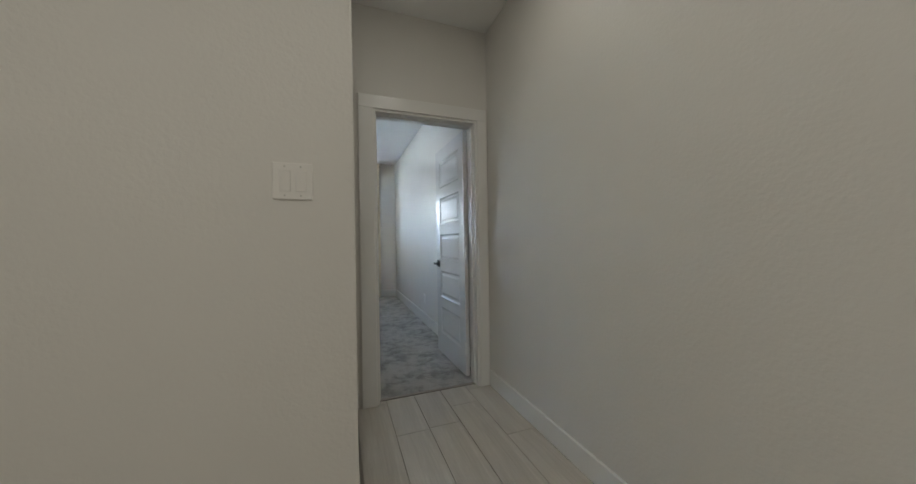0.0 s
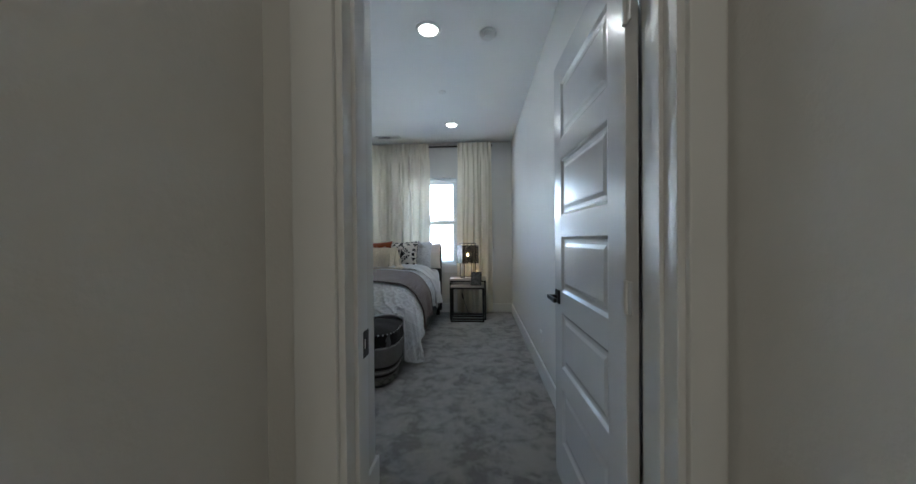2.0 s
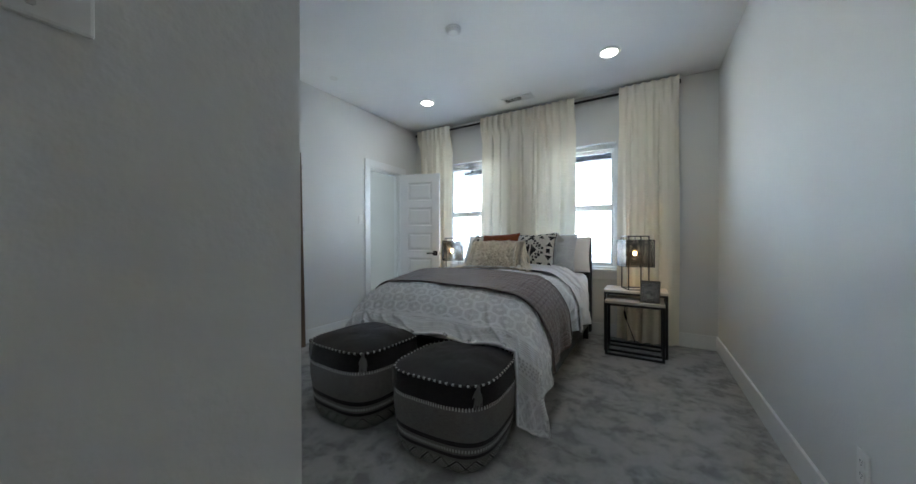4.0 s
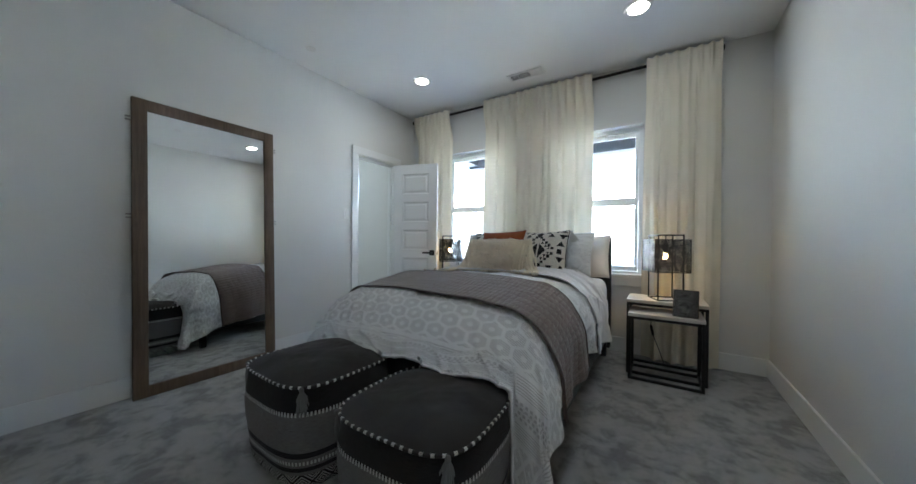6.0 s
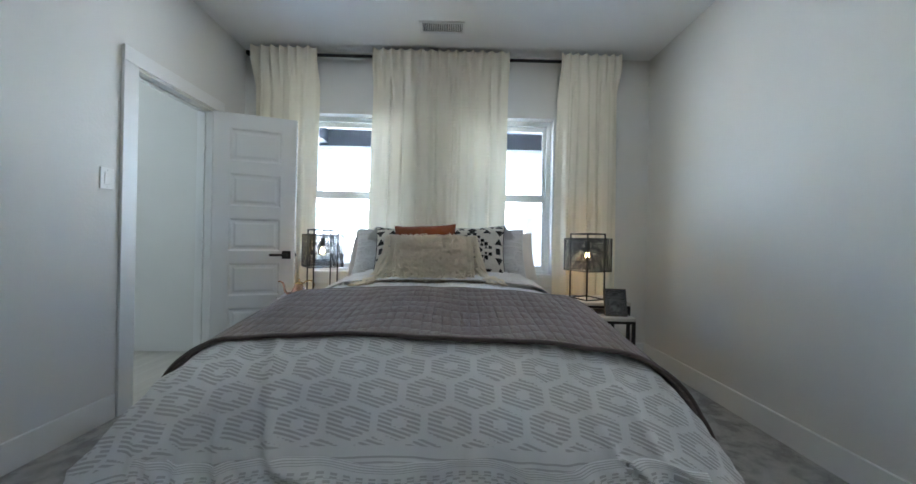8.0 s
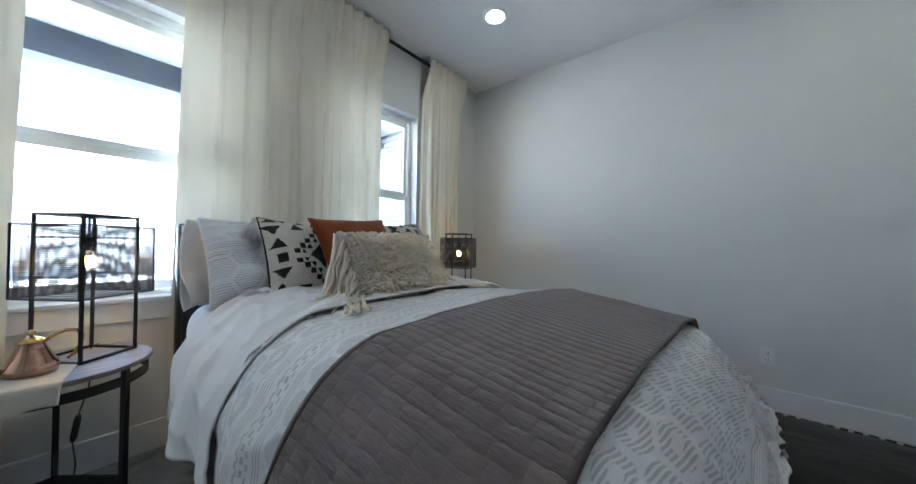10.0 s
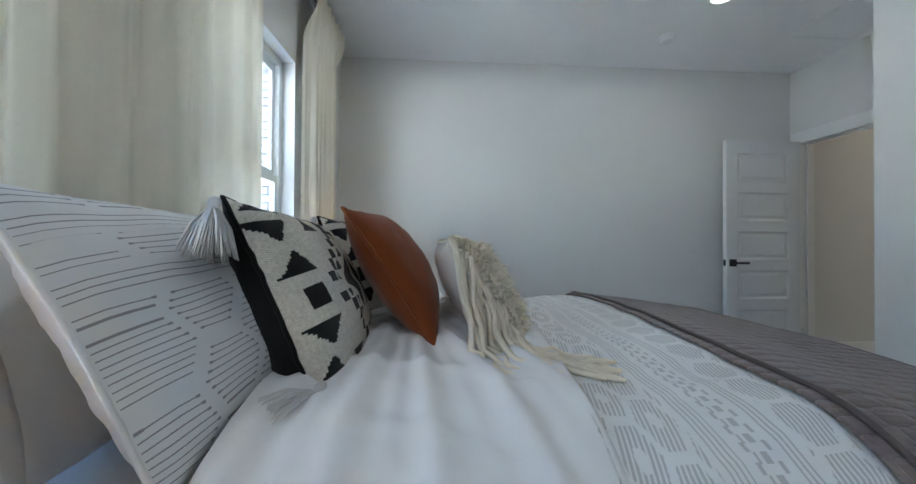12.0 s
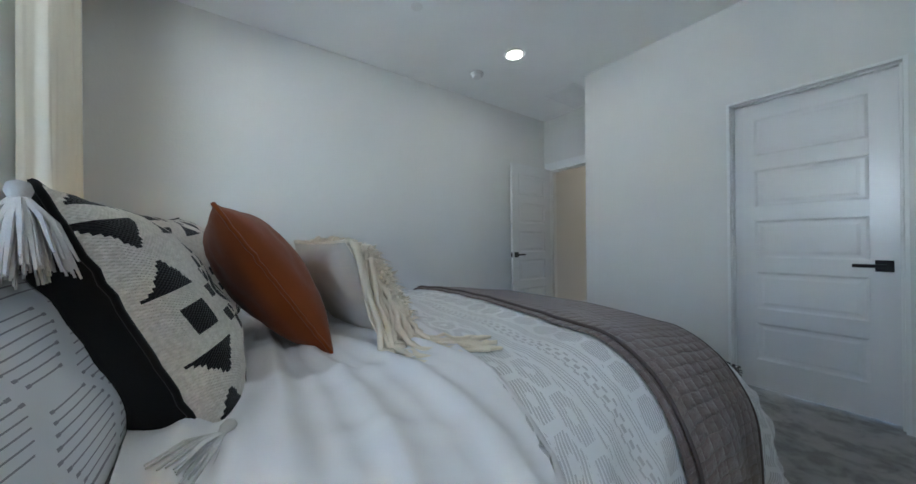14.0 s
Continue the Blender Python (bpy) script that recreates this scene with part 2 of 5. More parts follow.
# ---- walls, floors, ceilings ----
T = 0.14
HX0, HY0 = -2.4, -1.9                       # far corner of the hall
structure("floor", boxes((XL - 0.02, XR + 0.02, YE - 0.06, YB + 0.02, -0.12, 0.0)), M_CARPET, "soft mottled grey cut-pile carpet over the bedroom", "floor")
structure("ceiling", boxes((XL - T, XR + T, YE - 0.06, YB + T, H, H + 0.15)), M_CEIL, "smooth white painted bedroom ceiling", "ceiling")
structure("ceiling_hall", boxes((HX0 - T, XR + T, HY0 - T, YE - 0.06, H, H + 0.15)), M_CEIL, "white painted hall ceiling", "ceiling")
structure("wall_east", boxes((XR, XR + T, HY0 - T, YB + T, -0.1, H)), M_WALL, "off-white painted wall with light roller texture", "wall")


def wall_with_holes(name, x0, x1, y0, y1, holes, label, z1=H):
    """A wall along x from x0 to x1, with openings (x0, x1, z0, z1) cut through it."""
    bm, x = bmesh.new(), x0
    for a, b, c, d in sorted(holes):
        box(bm, x, a, y0, y1, -0.1, z1)
        if c > 0:
            box(bm, a, b, y0, y1, -0.1, c)
        box(bm, a, b, y0, y1, d, z1)
        x = b
    box(bm, x, x1, y0, y1, -0.1, z1)
    return structure(name, bm, M_WALL, label, "wall")


def wall_along_y(name, y0, y1, x0, x1, holes, label, z1=H):
    bm, y = bmesh.new(), y0
    for a, b, c, d in sorted(holes):
        box(bm, x0, x1, y, a, -0.1, z1)
        if c > 0:
            box(bm, x0, x1, a, b, -0.1, c)
        box(bm, x0, x1, a, b, d, z1)
        y = b
    box(bm, x0, x1, y, y1, -0.1, z1)
    return structure(name, bm, M_WALL, label, "wall")


BATH_WIN = (-4.16, -3.53)
BATH_D = (5.62, 6.24)                       # bath doorway along y
CLOSET_D = (-1.63, -0.868)
ENTRY_D = (0.438, 1.21)
wall_with_holes("wall_north", -4.2, XR, YB, YB + T, [(a, b, SILL, WTOP) for a, b in WINS] + [(*BATH_WIN, 1.62, WTOP)], "off-white painted window wall with two openings")
wall_along_y("wall_west", YC, YB, XL - 0.12, XL, [(*BATH_D, 0, DOOR_H)], "off-white painted wall with the bathroom doorway")
wall_with_holes("wall_closet", XL - 0.12, XC, YC - 0.12, YC, [(*CLOSET_D, 0, DOOR_H)], "off-white painted wall around the closet door")
wall_along_y("wall_passage", YE, YC - 0.12, XC - 0.12, XC, [], "off-white painted side wall of the entry passage")
XH = 0.262                                  # hall side of the passage
wall_along_y("wall_hall_passage", YS, YE, XH - 0.143, XH, [], "warm white painted side wall of the hall")
wall_with_holes("wall_entry", XH, XR, YH, YE, [(*ENTRY_D, 0, DOOR_H)], "off-white painted wall around the bedroom doorway")
wall_with_holes("wall_hall", HX0, XH - 0.143, YS, YS + 0.12, [], "warm white textured hall wall that carries a switch")
# Two unseen walls, added only to close the hall.
wall_with_holes("wall_hall_south", HX0, XR, HY0 - T, HY0, [], "added plain warm white wall closing the unseen end of the hall")
wall_along_y("wall_hall_west", HY0 - T, YS + 0.12, HX0 - T, HX0, [], "added plain warm white wall closing the unseen end of the hall")
# bathroom behind the open door
wall_along_y("wall_bath_west", 4.6, YB + T, -4.34, -4.2, [], "pale painted bathroom wall")
wall_with_holes("wall_bath_south", -4.2, XL - 0.12, 4.6, 4.72, [], "pale painted bathroom wall")
structure("floor_bath", boxes((-4.2, XL - 0.02, 4.72, YB, -0.12, -0.002)), M_PLANK, "pale wood-look bathroom floor", "floor")
structure("ceiling_bath", boxes((-4.34, XL - T, 4.6, YB + T, H, H + 0.15)), M_CEIL, "white bathroom ceiling", "ceiling")


# ---- baseboards ----
def baseboard(name, x0, x1, y0, y1, h=0.14):
    bm = bmesh.new()
    box(bm, x0, x1, y0, y1, 0.0, h, 0.004)
    return structure(name, bm, M_TRIM, "white painted flat baseboard", "baseboard")


B = 0.016
baseboard("baseboard_east", XR - B, XR, YE, YB)
baseboard("baseboard_north", XL + B, XR - B, YB - B, YB)
baseboard("baseboard_west_1", XL, XL + B, YC, BATH_D[0] - 0.095)
baseboard("baseboard_west_2", XL, XL + B, BATH_D[1] + 0.095, YB)
baseboard("baseboard_closet_1", CLOSET_D[1] + 0.02, XC, YC, YC + B)
baseboard("baseboard_closet_2", XL + B, CLOSET_D[0] - 0.02, YC, YC + B)
baseboard("baseboard_passage", XC, XC + B, YE + 0.02, YC + B)
baseboard("baseboard_hall_east", XR - B, XR, HY0, YH - 0.02, 0.12)
baseboard("baseboard_hall_passage", XH, XH + B, YS - B, YH - 0.02, 0.12)
baseboard("baseboard_hall", HX0, XH, YS - B, YS, 0.12)


# ---- door casings and jambs ----
def casing(name, x0, x1, y, out, height, left=0.085, right=0.085, along="x", t=0.018):
    """Flat trim round an opening from x0 to x1 on the wall face at y; out is the side it stands on."""
    root = tagged(new(name), "white painted flat door casing", "door casing", "", "structure")

    def add(piece, a, b, c, d):
        bm = bmesh.new()
        lo, hi = (y, y + t) if out > 0 else (y - t, y)
        if along == "x":
            box(bm, a, b, lo, hi, c, d, 0.003)
        else:
            box(bm, lo, hi, a, b, c, d, 0.003)
        part(piece, bm, M_TRIM, root)

    add("side_board", x0 - left, x0, 0.0, height)
    add("side_board", x1, x1 + right, 0.0, height)
    add("head_board", x0 - left, x1 + right, height + 0.0005, height + 0.09)
    return root


def jamb(name, x0, x1, y0, y1, height, along="x", stop=0.5):
    root, t = tagged(new(name), "white painted door jamb with stop", "door jamb", "", "structure"), 0.016

    def add(piece, a, b, c, d, e, f):
        bm = bmesh.new()
        if along == "x":
            box(bm, a, b, c, d, e, f, 0.002)
        else:
            box(bm, c, d, a, b, e, f, 0.002)
        part(piece, bm, M_TRIM, root)

    e = 0.002
    add("side_jamb", x0 - e, x0 + t, y0 - e, y1 + e, 0, height + e)
    add("side_jamb", x1 - t, x1 + e, y0 - e, y1 + e, 0, height + e)
    add("head_jamb", x0 + t, x1 - t, y0 - e, y1 + e, height - t, height + e)
    s = y0 + (y1 - y0) * stop
    for a, b, c, d in ((x0 + t, x0 + t + 0.011, 0, height - t), (x1 - t - 0.011, x1 - t, 0, height - t), (x0 + t + 0.011, x1 - t - 0.011, height - t - 0.011, height - t)):
        add("door_stop", a, b, s - 0.018, s + 0.018, c, d)
    return root


casing("casing_entry_hall", *ENTRY_D, YH, -1, DOOR_H, 0.1, 0.075)
casing("casing_entry_room", *ENTRY_D, YE, 1, DOOR_H, 0.1, 0.06, t=0.026)
jamb("jamb_entry", *ENTRY_D, YH, YE + 0.024, DOOR_H, stop=0.45)
casing("casing_bath", *BATH_D, XL, 1, DOOR_H, 0.085, 0.085, "y")
jamb("jamb_bath", *BATH_D, XL - 0.12, XL, DOOR_H, "y", 0.4)
jamb("jamb_closet", *CLOSET_D, YC - 0.12, YC, DOOR_H, stop=0.51)


# ---- hall floor of plank tiles ----
hall_floor = structure("floor_hall", boxes((HX0, XR, HY0, YE - 0.06, -0.12, -0.008)), M_GROUT, "pale grey wood-look plank tile floor", "floor")


# ---- windows ----
def window(index, x0, x1, z0, z1, rail=True):
    win = tagged(new("window_%d" % index), "white vinyl single-hung window with clear panes", "window", "", "structure")
    y0, y1 = YB + 0.075, YB + 0.125
    part("window_frame", boxes((x0, x0 + 0.04, y0, y1, z0, z1), (x1 - 0.04, x1, y0, y1, z0, z1), (x0 + 0.04, x1 - 0.04, y0, y1, z0, z0 + 0.045), (x0 + 0.04, x1 - 0.04, y0, y1, z1 - 0.045, z1), bevel=0.004), M_VINYL, win)
    mid = (z0 + z1) / 2
    a, b = x0 + 0.042, x1 - 0.042
    for name, c, d, dy in (("upper_sash", mid - 0.004, z1 - 0.047, 0.026), ("lower_sash", z0 + 0.047, mid + 0.008, 0.004)):
        if not rail and name == "lower_sash":
            continue
        c = c if rail else z0 + 0.047
        s = part(name, boxes((a, a + 0.03, y0 + dy, y0 + dy + 0.02, c, d), (b - 0.03, b, y0 + dy, y0 + dy + 0.02, c, d), (a + 0.03, b - 0.03, y0 + dy, y0 + dy + 0.02, c, c + 0.044), (a + 0.03, b - 0.03, y0 + dy, y0 + dy + 0.02, d - 0.044, d), bevel=0.003), M_VINYL, win)
        p = part("pane", boxes((a + 0.028, b - 0.028, y0 + dy + 0.009, y0 + dy + 0.012, c + 0.042, d - 0.042)), M_GLASS, s)
        p.visible_shadow = False
    if rail:
        lock = bmesh.new()
        box(lock, (a + b) / 2 - 0.03, (a + b) / 2 + 0.03, y0 - 0.014, y0 + 0.004, mid + 0.008, mid + 0.018, 0.003)
        part("sash_lock", lock, M_VINYL, win)
    return win


for i, (a, b) in enumerate(WINS):
    w = window(i + 1, a, b, SILL, WTOP)
    bm = bmesh.new()
    box(bm, a - 0.04, b + 0.04, YB - 0.03, YB + 0.074, SILL, SILL + 0.02, 0.004)
    part("window_sill", bm, M_TRIM, w)
    bm = bmesh.new()
    box(bm, a - 0.03, b + 0.03, YB - 0.016, YB - 0.001, SILL - 0.09, SILL - 0.002, 0.003)
    part("window_apron", bm, M_TRIM, w)
window(3, *BATH_WIN, 1.62, WTOP, False)


# ---- doors ----
LEVER_Z = 0.90


def door_leaf(name, at, width, label, back_lever=True, lever_sides=(-1, 1), flat_side=1):
    """A five-panel leaf: hinges at the origin, the leaf runs along +x."""
    leaf = tagged(thing(name, at, label, "door"), "", "", "", "structure")
    h, t, z0 = 2.015, 0.0175, 0.012
    stile, top, bottom, rail = 0.115, 0.12, 0.20, 0.10
    ph = (h - top - bottom - 4 * rail) / 5
    bm = bmesh.new()
    box(bm, 0, stile, -t, t, z0, z0 + h, 0.002)
    box(bm, width - stile, width, -t, t, z0, z0 + h, 0.002)
    part("stile", bm, M_DOOR, leaf)
    bm = bmesh.new()
    z = z0
    edges = [(z, z + bottom)]
    for i in range(5):
        z = edges[-1][1] + ph
        edges.append((z, z + (rail if i < 4 else top)))
    for a, b in edges:
        box(bm, stile - 0.001, width - stile + 0.001, -t + 0.0003, t - 0.0003, a, b)
    part("rail", bm, M_DOOR, leaf)
    for (a, b), (c, d) in zip(edges, edges[1:]):
        bm = bmesh.new()
        for side in (-1, 1):
            prev = None
            for inset, depth in ((0.0, 0.0172), (0.004, 0.0145), (0.012, 0.0085), (0.020, 0.0075), (0.030, 0.0080), (0.044, 0.0125), (0.048, 0.0128)):
                x0, x1, y = stile + inset, width - stile - inset, side * depth
                ring = [bm.verts.new(p) for p in ((x0, y, b + inset), (x1, y, b + inset), (x1, y, c - inset), (x0, y, c - inset))]
                if prev:
                    for k in range(4):
                        bm.faces.new((prev[k], prev[(k + 1) % 4], ring[(k + 1) % 4], ring[k]))
                prev = ring
            bm.faces.new(prev)
        bmesh.ops.recalc_face_normals(bm, faces=bm.faces)
        part("panel", bm, M_DOOR, leaf)
    hx = width - 0.062
    for side in lever_sides:
        handle = bmesh.new()
        ya, yb = sorted((side * t, side * (t + 0.009)))
        box(handle, hx - 0.033, hx + 0.033, ya, yb, LEVER_Z - 0.033, LEVER_Z + 0.033, 0.0025)
        rose = part("door_handle", handle, M_BLACK, leaf, "matte black square lever handle")
        lever = bmesh.new()
        if side != flat_side or back_lever:
            tube(lever, ((hx, side * (t + 0.008), LEVER_Z), (hx, side * (t + 0.045), LEVER_Z)), 0.009, 12)
            ya, yb = sorted((side * (t + 0.040), side * (t + 0.053)))
            box(lever, hx - 0.115, hx + 0.012, ya, yb, LEVER_Z - 0.010, LEVER_Z + 0.010, 0.0025)
            part("lever", lever, M_BLACK, rose)
        else:
            lever.free()
    latch = bmesh.new()
    box(latch, width - 0.001, width + 0.0015, -0.0125, 0.0125, LEVER_Z - 0.029, LEVER_Z + 0.029, 0.0005)
    box(latch, width + 0.001, width + 0.010, -0.007, 0.007, LEVER_Z - 0.010, LEVER_Z + 0.010, 0.002)
    part("latch_plate", latch, M_BLACK, leaf, "black latch plate")
    for z in (0.24, 1.02, 1.80):
        bm = bmesh.new()
        tube(bm, ((-0.006, t + 0.004, z - 0.045), (-0.006, t + 0.004, z + 0.045)), 0.0065, 10)
        box(bm, -0.034, 0.003, t - 0.002, t + 0.002, z - 0.044, z + 0.044, 0.001)
        part("hinge", bm, M_TRIM, leaf)
    return leaf


door_leaf("door_1", pose(1.184, YE + 0.058, 0, 0, 0, 91.3), 0.738, "white five-panel bedroom door standing open against the wall", False, (-1, 1), -1)
door_leaf("door_2", pose(XL + 0.012, BATH_D[1] - 0.016, 0, 0, 0, 17.0), 0.59, "white five-panel bathroom door standing half open")
door_leaf("door_3", pose(CLOSET_D[1] - 0.018, YC - 0.100, 0, 0, 0, 180), 0.724, "white five-panel closet door, shut", True, (-1,))
bm = bmesh.new()
x0 = ENTRY_D[0] + 0.0155
for y0, y1, z0, z1 in ((-0.014, -0.006, -0.035, 0.035), (0.010, 0.0255, -0.035, 0.035), (-0.006, 0.010, 0.014, 0.035), (-0.006, 0.010, -0.035, -0.014)):
    box(bm, x0, x0 + 0.003, YE + y0, YE + y1, LEVER_Z + z0, LEVER_Z + z1)
tagged(part("strike_plate", bm, M_BLACK), "black strike plate let into the white door jamb", "strike plate", "", "structure")
bm = bmesh.new()
box(bm, ENTRY_D[0] + 0.016, ENTRY_D[1] - 0.016, YE - 0.075, YE - 0.045, -0.004, 0.006, 0.003)
structure("trim_threshold", bm, painted("threshold_metal", (0.30, 0.27, 0.24), 0.4), "narrow carpet edge strip in the doorway", "threshold")


# ---- switches and outlets ----
def switch_plate(at, gangs, label, group="light switches"):
    """A rocker switch plate in the xz plane that faces -y."""
    s = thing("light_switch", at, label, "light switch", group)
    w = 0.07 + 0.046 * (gangs - 1)
    bm = bmesh.new()
    box(bm, -w / 2, w / 2, -0.006, 0.0, -0.0585, 0.0585, 0.003)
    part("cover_plate", bm, M_PLASTIC, s)
    for g in range(gangs):
        x = (g - (gangs - 1) / 2) * 0.046
        bm = bmesh.new()
        box(bm, -0.0165, 0.0165, -0.0045, 0.0, -0.033, 0.033, 0.0015, pose(x, -0.0058, 0, 4, 0, 0))
        part("rocker", bm, M_PLASTIC, s)
        for z in (-0.046, 0.046):
            bm = bmesh.new()
            tube(bm, ((x, -0.0055, z), (x, -0.0072, z)), 0.0032, 10)
            part("screw", bm, M_SCREW, s)
    return s


switch_plate(pose(0.076, YS, 1.318), 2, "white double rocker light switch on the hall wall")
switch_plate(pose(XC, 2.685, 1.318, 0, 0, 90), 2, "white double rocker light switch on the passage wall")
switch_plate(pose(XL, 5.468, 1.345, 0, 0, 90), 1, "white single rocker light switch beside the bathroom door")

outlet = thing("wall_outlet", pose(XR, 4.214, 0.335, 0, 0, -90), "white duplex outlet low on the wall", "outlet")
bm = bmesh.new()
box(bm, -0.035, 0.035, -0.006, 0, -0.0575, 0.0575, 0.003)
part("cover_plate", bm, M_PLASTIC, outlet)
for z in (-0.021, 0.021):
    bm = bmesh.new()
    box(bm, -0.0165, 0.0165, -0.0085, -0.004, z - 0.0145, z + 0.0145, 0.003)
    rec = part("receptacle", bm, M_PLASTIC, outlet)
    bm = bmesh.new()
    for x in (-0.006, 0.006):
        box(bm, x - 0.0012, x + 0.0012, -0.0088, -0.0083, z - 0.001, z + 0.008)
    box(bm, -0.002, 0.002, -0.0088, -0.0083, z - 0.010, z - 0.006)
    part("slots", bm, M_BLACK, rec)


# ---- ceiling fixtures ----
def ceiling_can(x, y):
    c = thing("recessed_light", pose(x, y, H), "round white recessed ceiling light, switched on", "ceiling light", "recessed ceiling lights")
    bm = bmesh.new()
    lathe(bm, ((0.066, -0.002), (0.070, -0.010), (0.088, -0.008), (0.095, -0.003), (0.096, 0.0)), 40)
    part("trim_ring", bm, M_TRIM, c, "", True)
    bm = bmesh.new()
    lathe(bm, ((0.004, -0.0125), (0.050, -0.0125), (0.066, -0.0110), (0.066, -0.004)), 40)
    part("diffuser", bm, M_LED, c, "glowing warm white diffuser")


for x, y in CANS:
    ceiling_can(x, y)


def detector(name, x, y, label, category, r=0.065, depth=0.042):
    d = thing(name, pose(x, y, H), label, category)
    bm = bmesh.new()
    lathe(bm, ((r * 0.93, 0.0), (r, -0.004), (r, -0.012), (r * 0.96, -0.016)), 36)
    part("base", bm, M_PLASTIC, d)
    bm = bmesh.new()
    lathe(bm, ((r * 0.88, -0.0155), (r * 0.86, -depth * 0.6), (r * 0.62, -depth), (r * 0.2, -depth - 0.001)), 36)
    part("cover", bm, M_PLASTIC, d)
    bm = bmesh.new()
    for k in range(16):
        a = 2 * math.pi * k / 16
        box(bm, -0.004, 0.004, -0.0015, 0.0015, -depth * 0.62, -depth * 0.42, 0, Matrix.Rotation(a, 4, "Z") @ Matrix.Translation((0, r * 0.872, 0)))
    part("vent_slots", bm, M_SCREW, d)


detector("smoke_detector", 0.849, 3.87, "white round smoke detector on the ceiling", "smoke detector")
detector("smoke_detector", -0.612, 4.796, "white domed alarm on the ceiling above the bed", "smoke detector", 0.062, 0.036)


def cover_disc(x, y):
    d = thing("sprinkler_cover", pose(x, y, H), "small flat white sprinkler cover on the ceiling", "sprinkler cover", "sprinkler covers")
    bm = bmesh.new()
    lathe(bm, ((0.030, 0.0), (0.030, -0.006)), 28)
    part("collar", bm, M_TRIM, d)
    bm = bmesh.new()
    lathe(bm, ((0.041, -0.006), (0.042, -0.008), (0.039, -0.0105), (0.01, -0.011)), 32)
    part("plate", bm, M_PLASTIC, d)


cover_disc(0.392, 4.795)
cover_disc(-2.05, 4.815)


def grille(name, x0, x1, y0, y1, label, slats, along, dark):
    g = thing(name, pose(0, 0, 0), label, "air vent")
    f, z = 0.022, H
    part("frame", boxes((x0, x0 + f, y0, y1, z - 0.009, z), (x1 - f, x1, y0, y1, z - 0.009, z), (x0 + f, x1 - f, y0, y0 + f, z - 0.009, z), (x0 + f, x1 - f, y1 - f, y1, z - 0.009, z), bevel=0.002), M_TRIM, g)
    part("backing", boxes((x0 + f, x1 - f, y0 + f, y1 - f, z - 0.002, z - 0.0005)), dark, g)
    for i in range(slats):
        bm = bmesh.new()
        k = (i + 0.5) / slats
        if along == "x":
            y = y0 + f + (y1 - y0 - 2 * f) * k
            box(bm, x0 + f, x1 - f, -0.006, 0.006, -0.0008, 0.0008, 0, pose(0, y, z - 0.006, 38, 0, 0))
        else:
            x = x0 + f + (x1 - x0 - 2 * f) * k
            box(bm, -0.006, 0.006, y0 + f, y1 - f, -0.0008, 0.0008, 0, pose(x, 0, z - 0.006, 0, 38 if k < 0.62 else -38, 0))
        part("slat", bm, M_TRIM, g)


M_DUCT = painted("dark_duct", (0.10, 0.10, 0.10), 0.8)
M_DUCT_PALE = painted("filter_grey", (0.45, 0.45, 0.44), 0.9)
grille("supply_vent", -0.78, -0.42, 6.15, 6.29, "white supply air vent in the ceiling before the curtains", 22, "y", M_DUCT)
grille("return_vent", 0.40, 0.78, 2.36, 2.91, "large white return air grille in the passage ceiling", 30, "x", M_DUCT_PALE)


# ---- curtains ----
rod = thing("curtain_rod", pose(0, 6.517, 2.662), "matte black curtain rod over both windows", "curtain rod")
bm = bmesh.new()
tube(bm, ((-2.30, 0, 0), (0.965, 0, 0)), 0.0135, 14)
part("rod", bm, M_BLACK, rod, "", True)
for x0, x1 in ((-2.325, -2.298), (0.963, 0.990)):
    bm = bmesh.new()
    box(bm, x0, x1, -0.018, 0.018, -0.018, 0.018, 0.004)
    part("finial", bm, M_BLACK, rod)
for x in (-2.27, -0.65, 0.94):
    bm = bmesh.new()
    box(bm, x - 0.006, x + 0.006, 0.0, YB - 6.517, -0.020, -0.012, 0.001)
    box(bm, x - 0.012, x + 0.012, YB - 6.517 - 0.004, YB - 6.517, -0.05, 0.02, 0.001)
    part("bracket", bm, M_BLACK, rod)


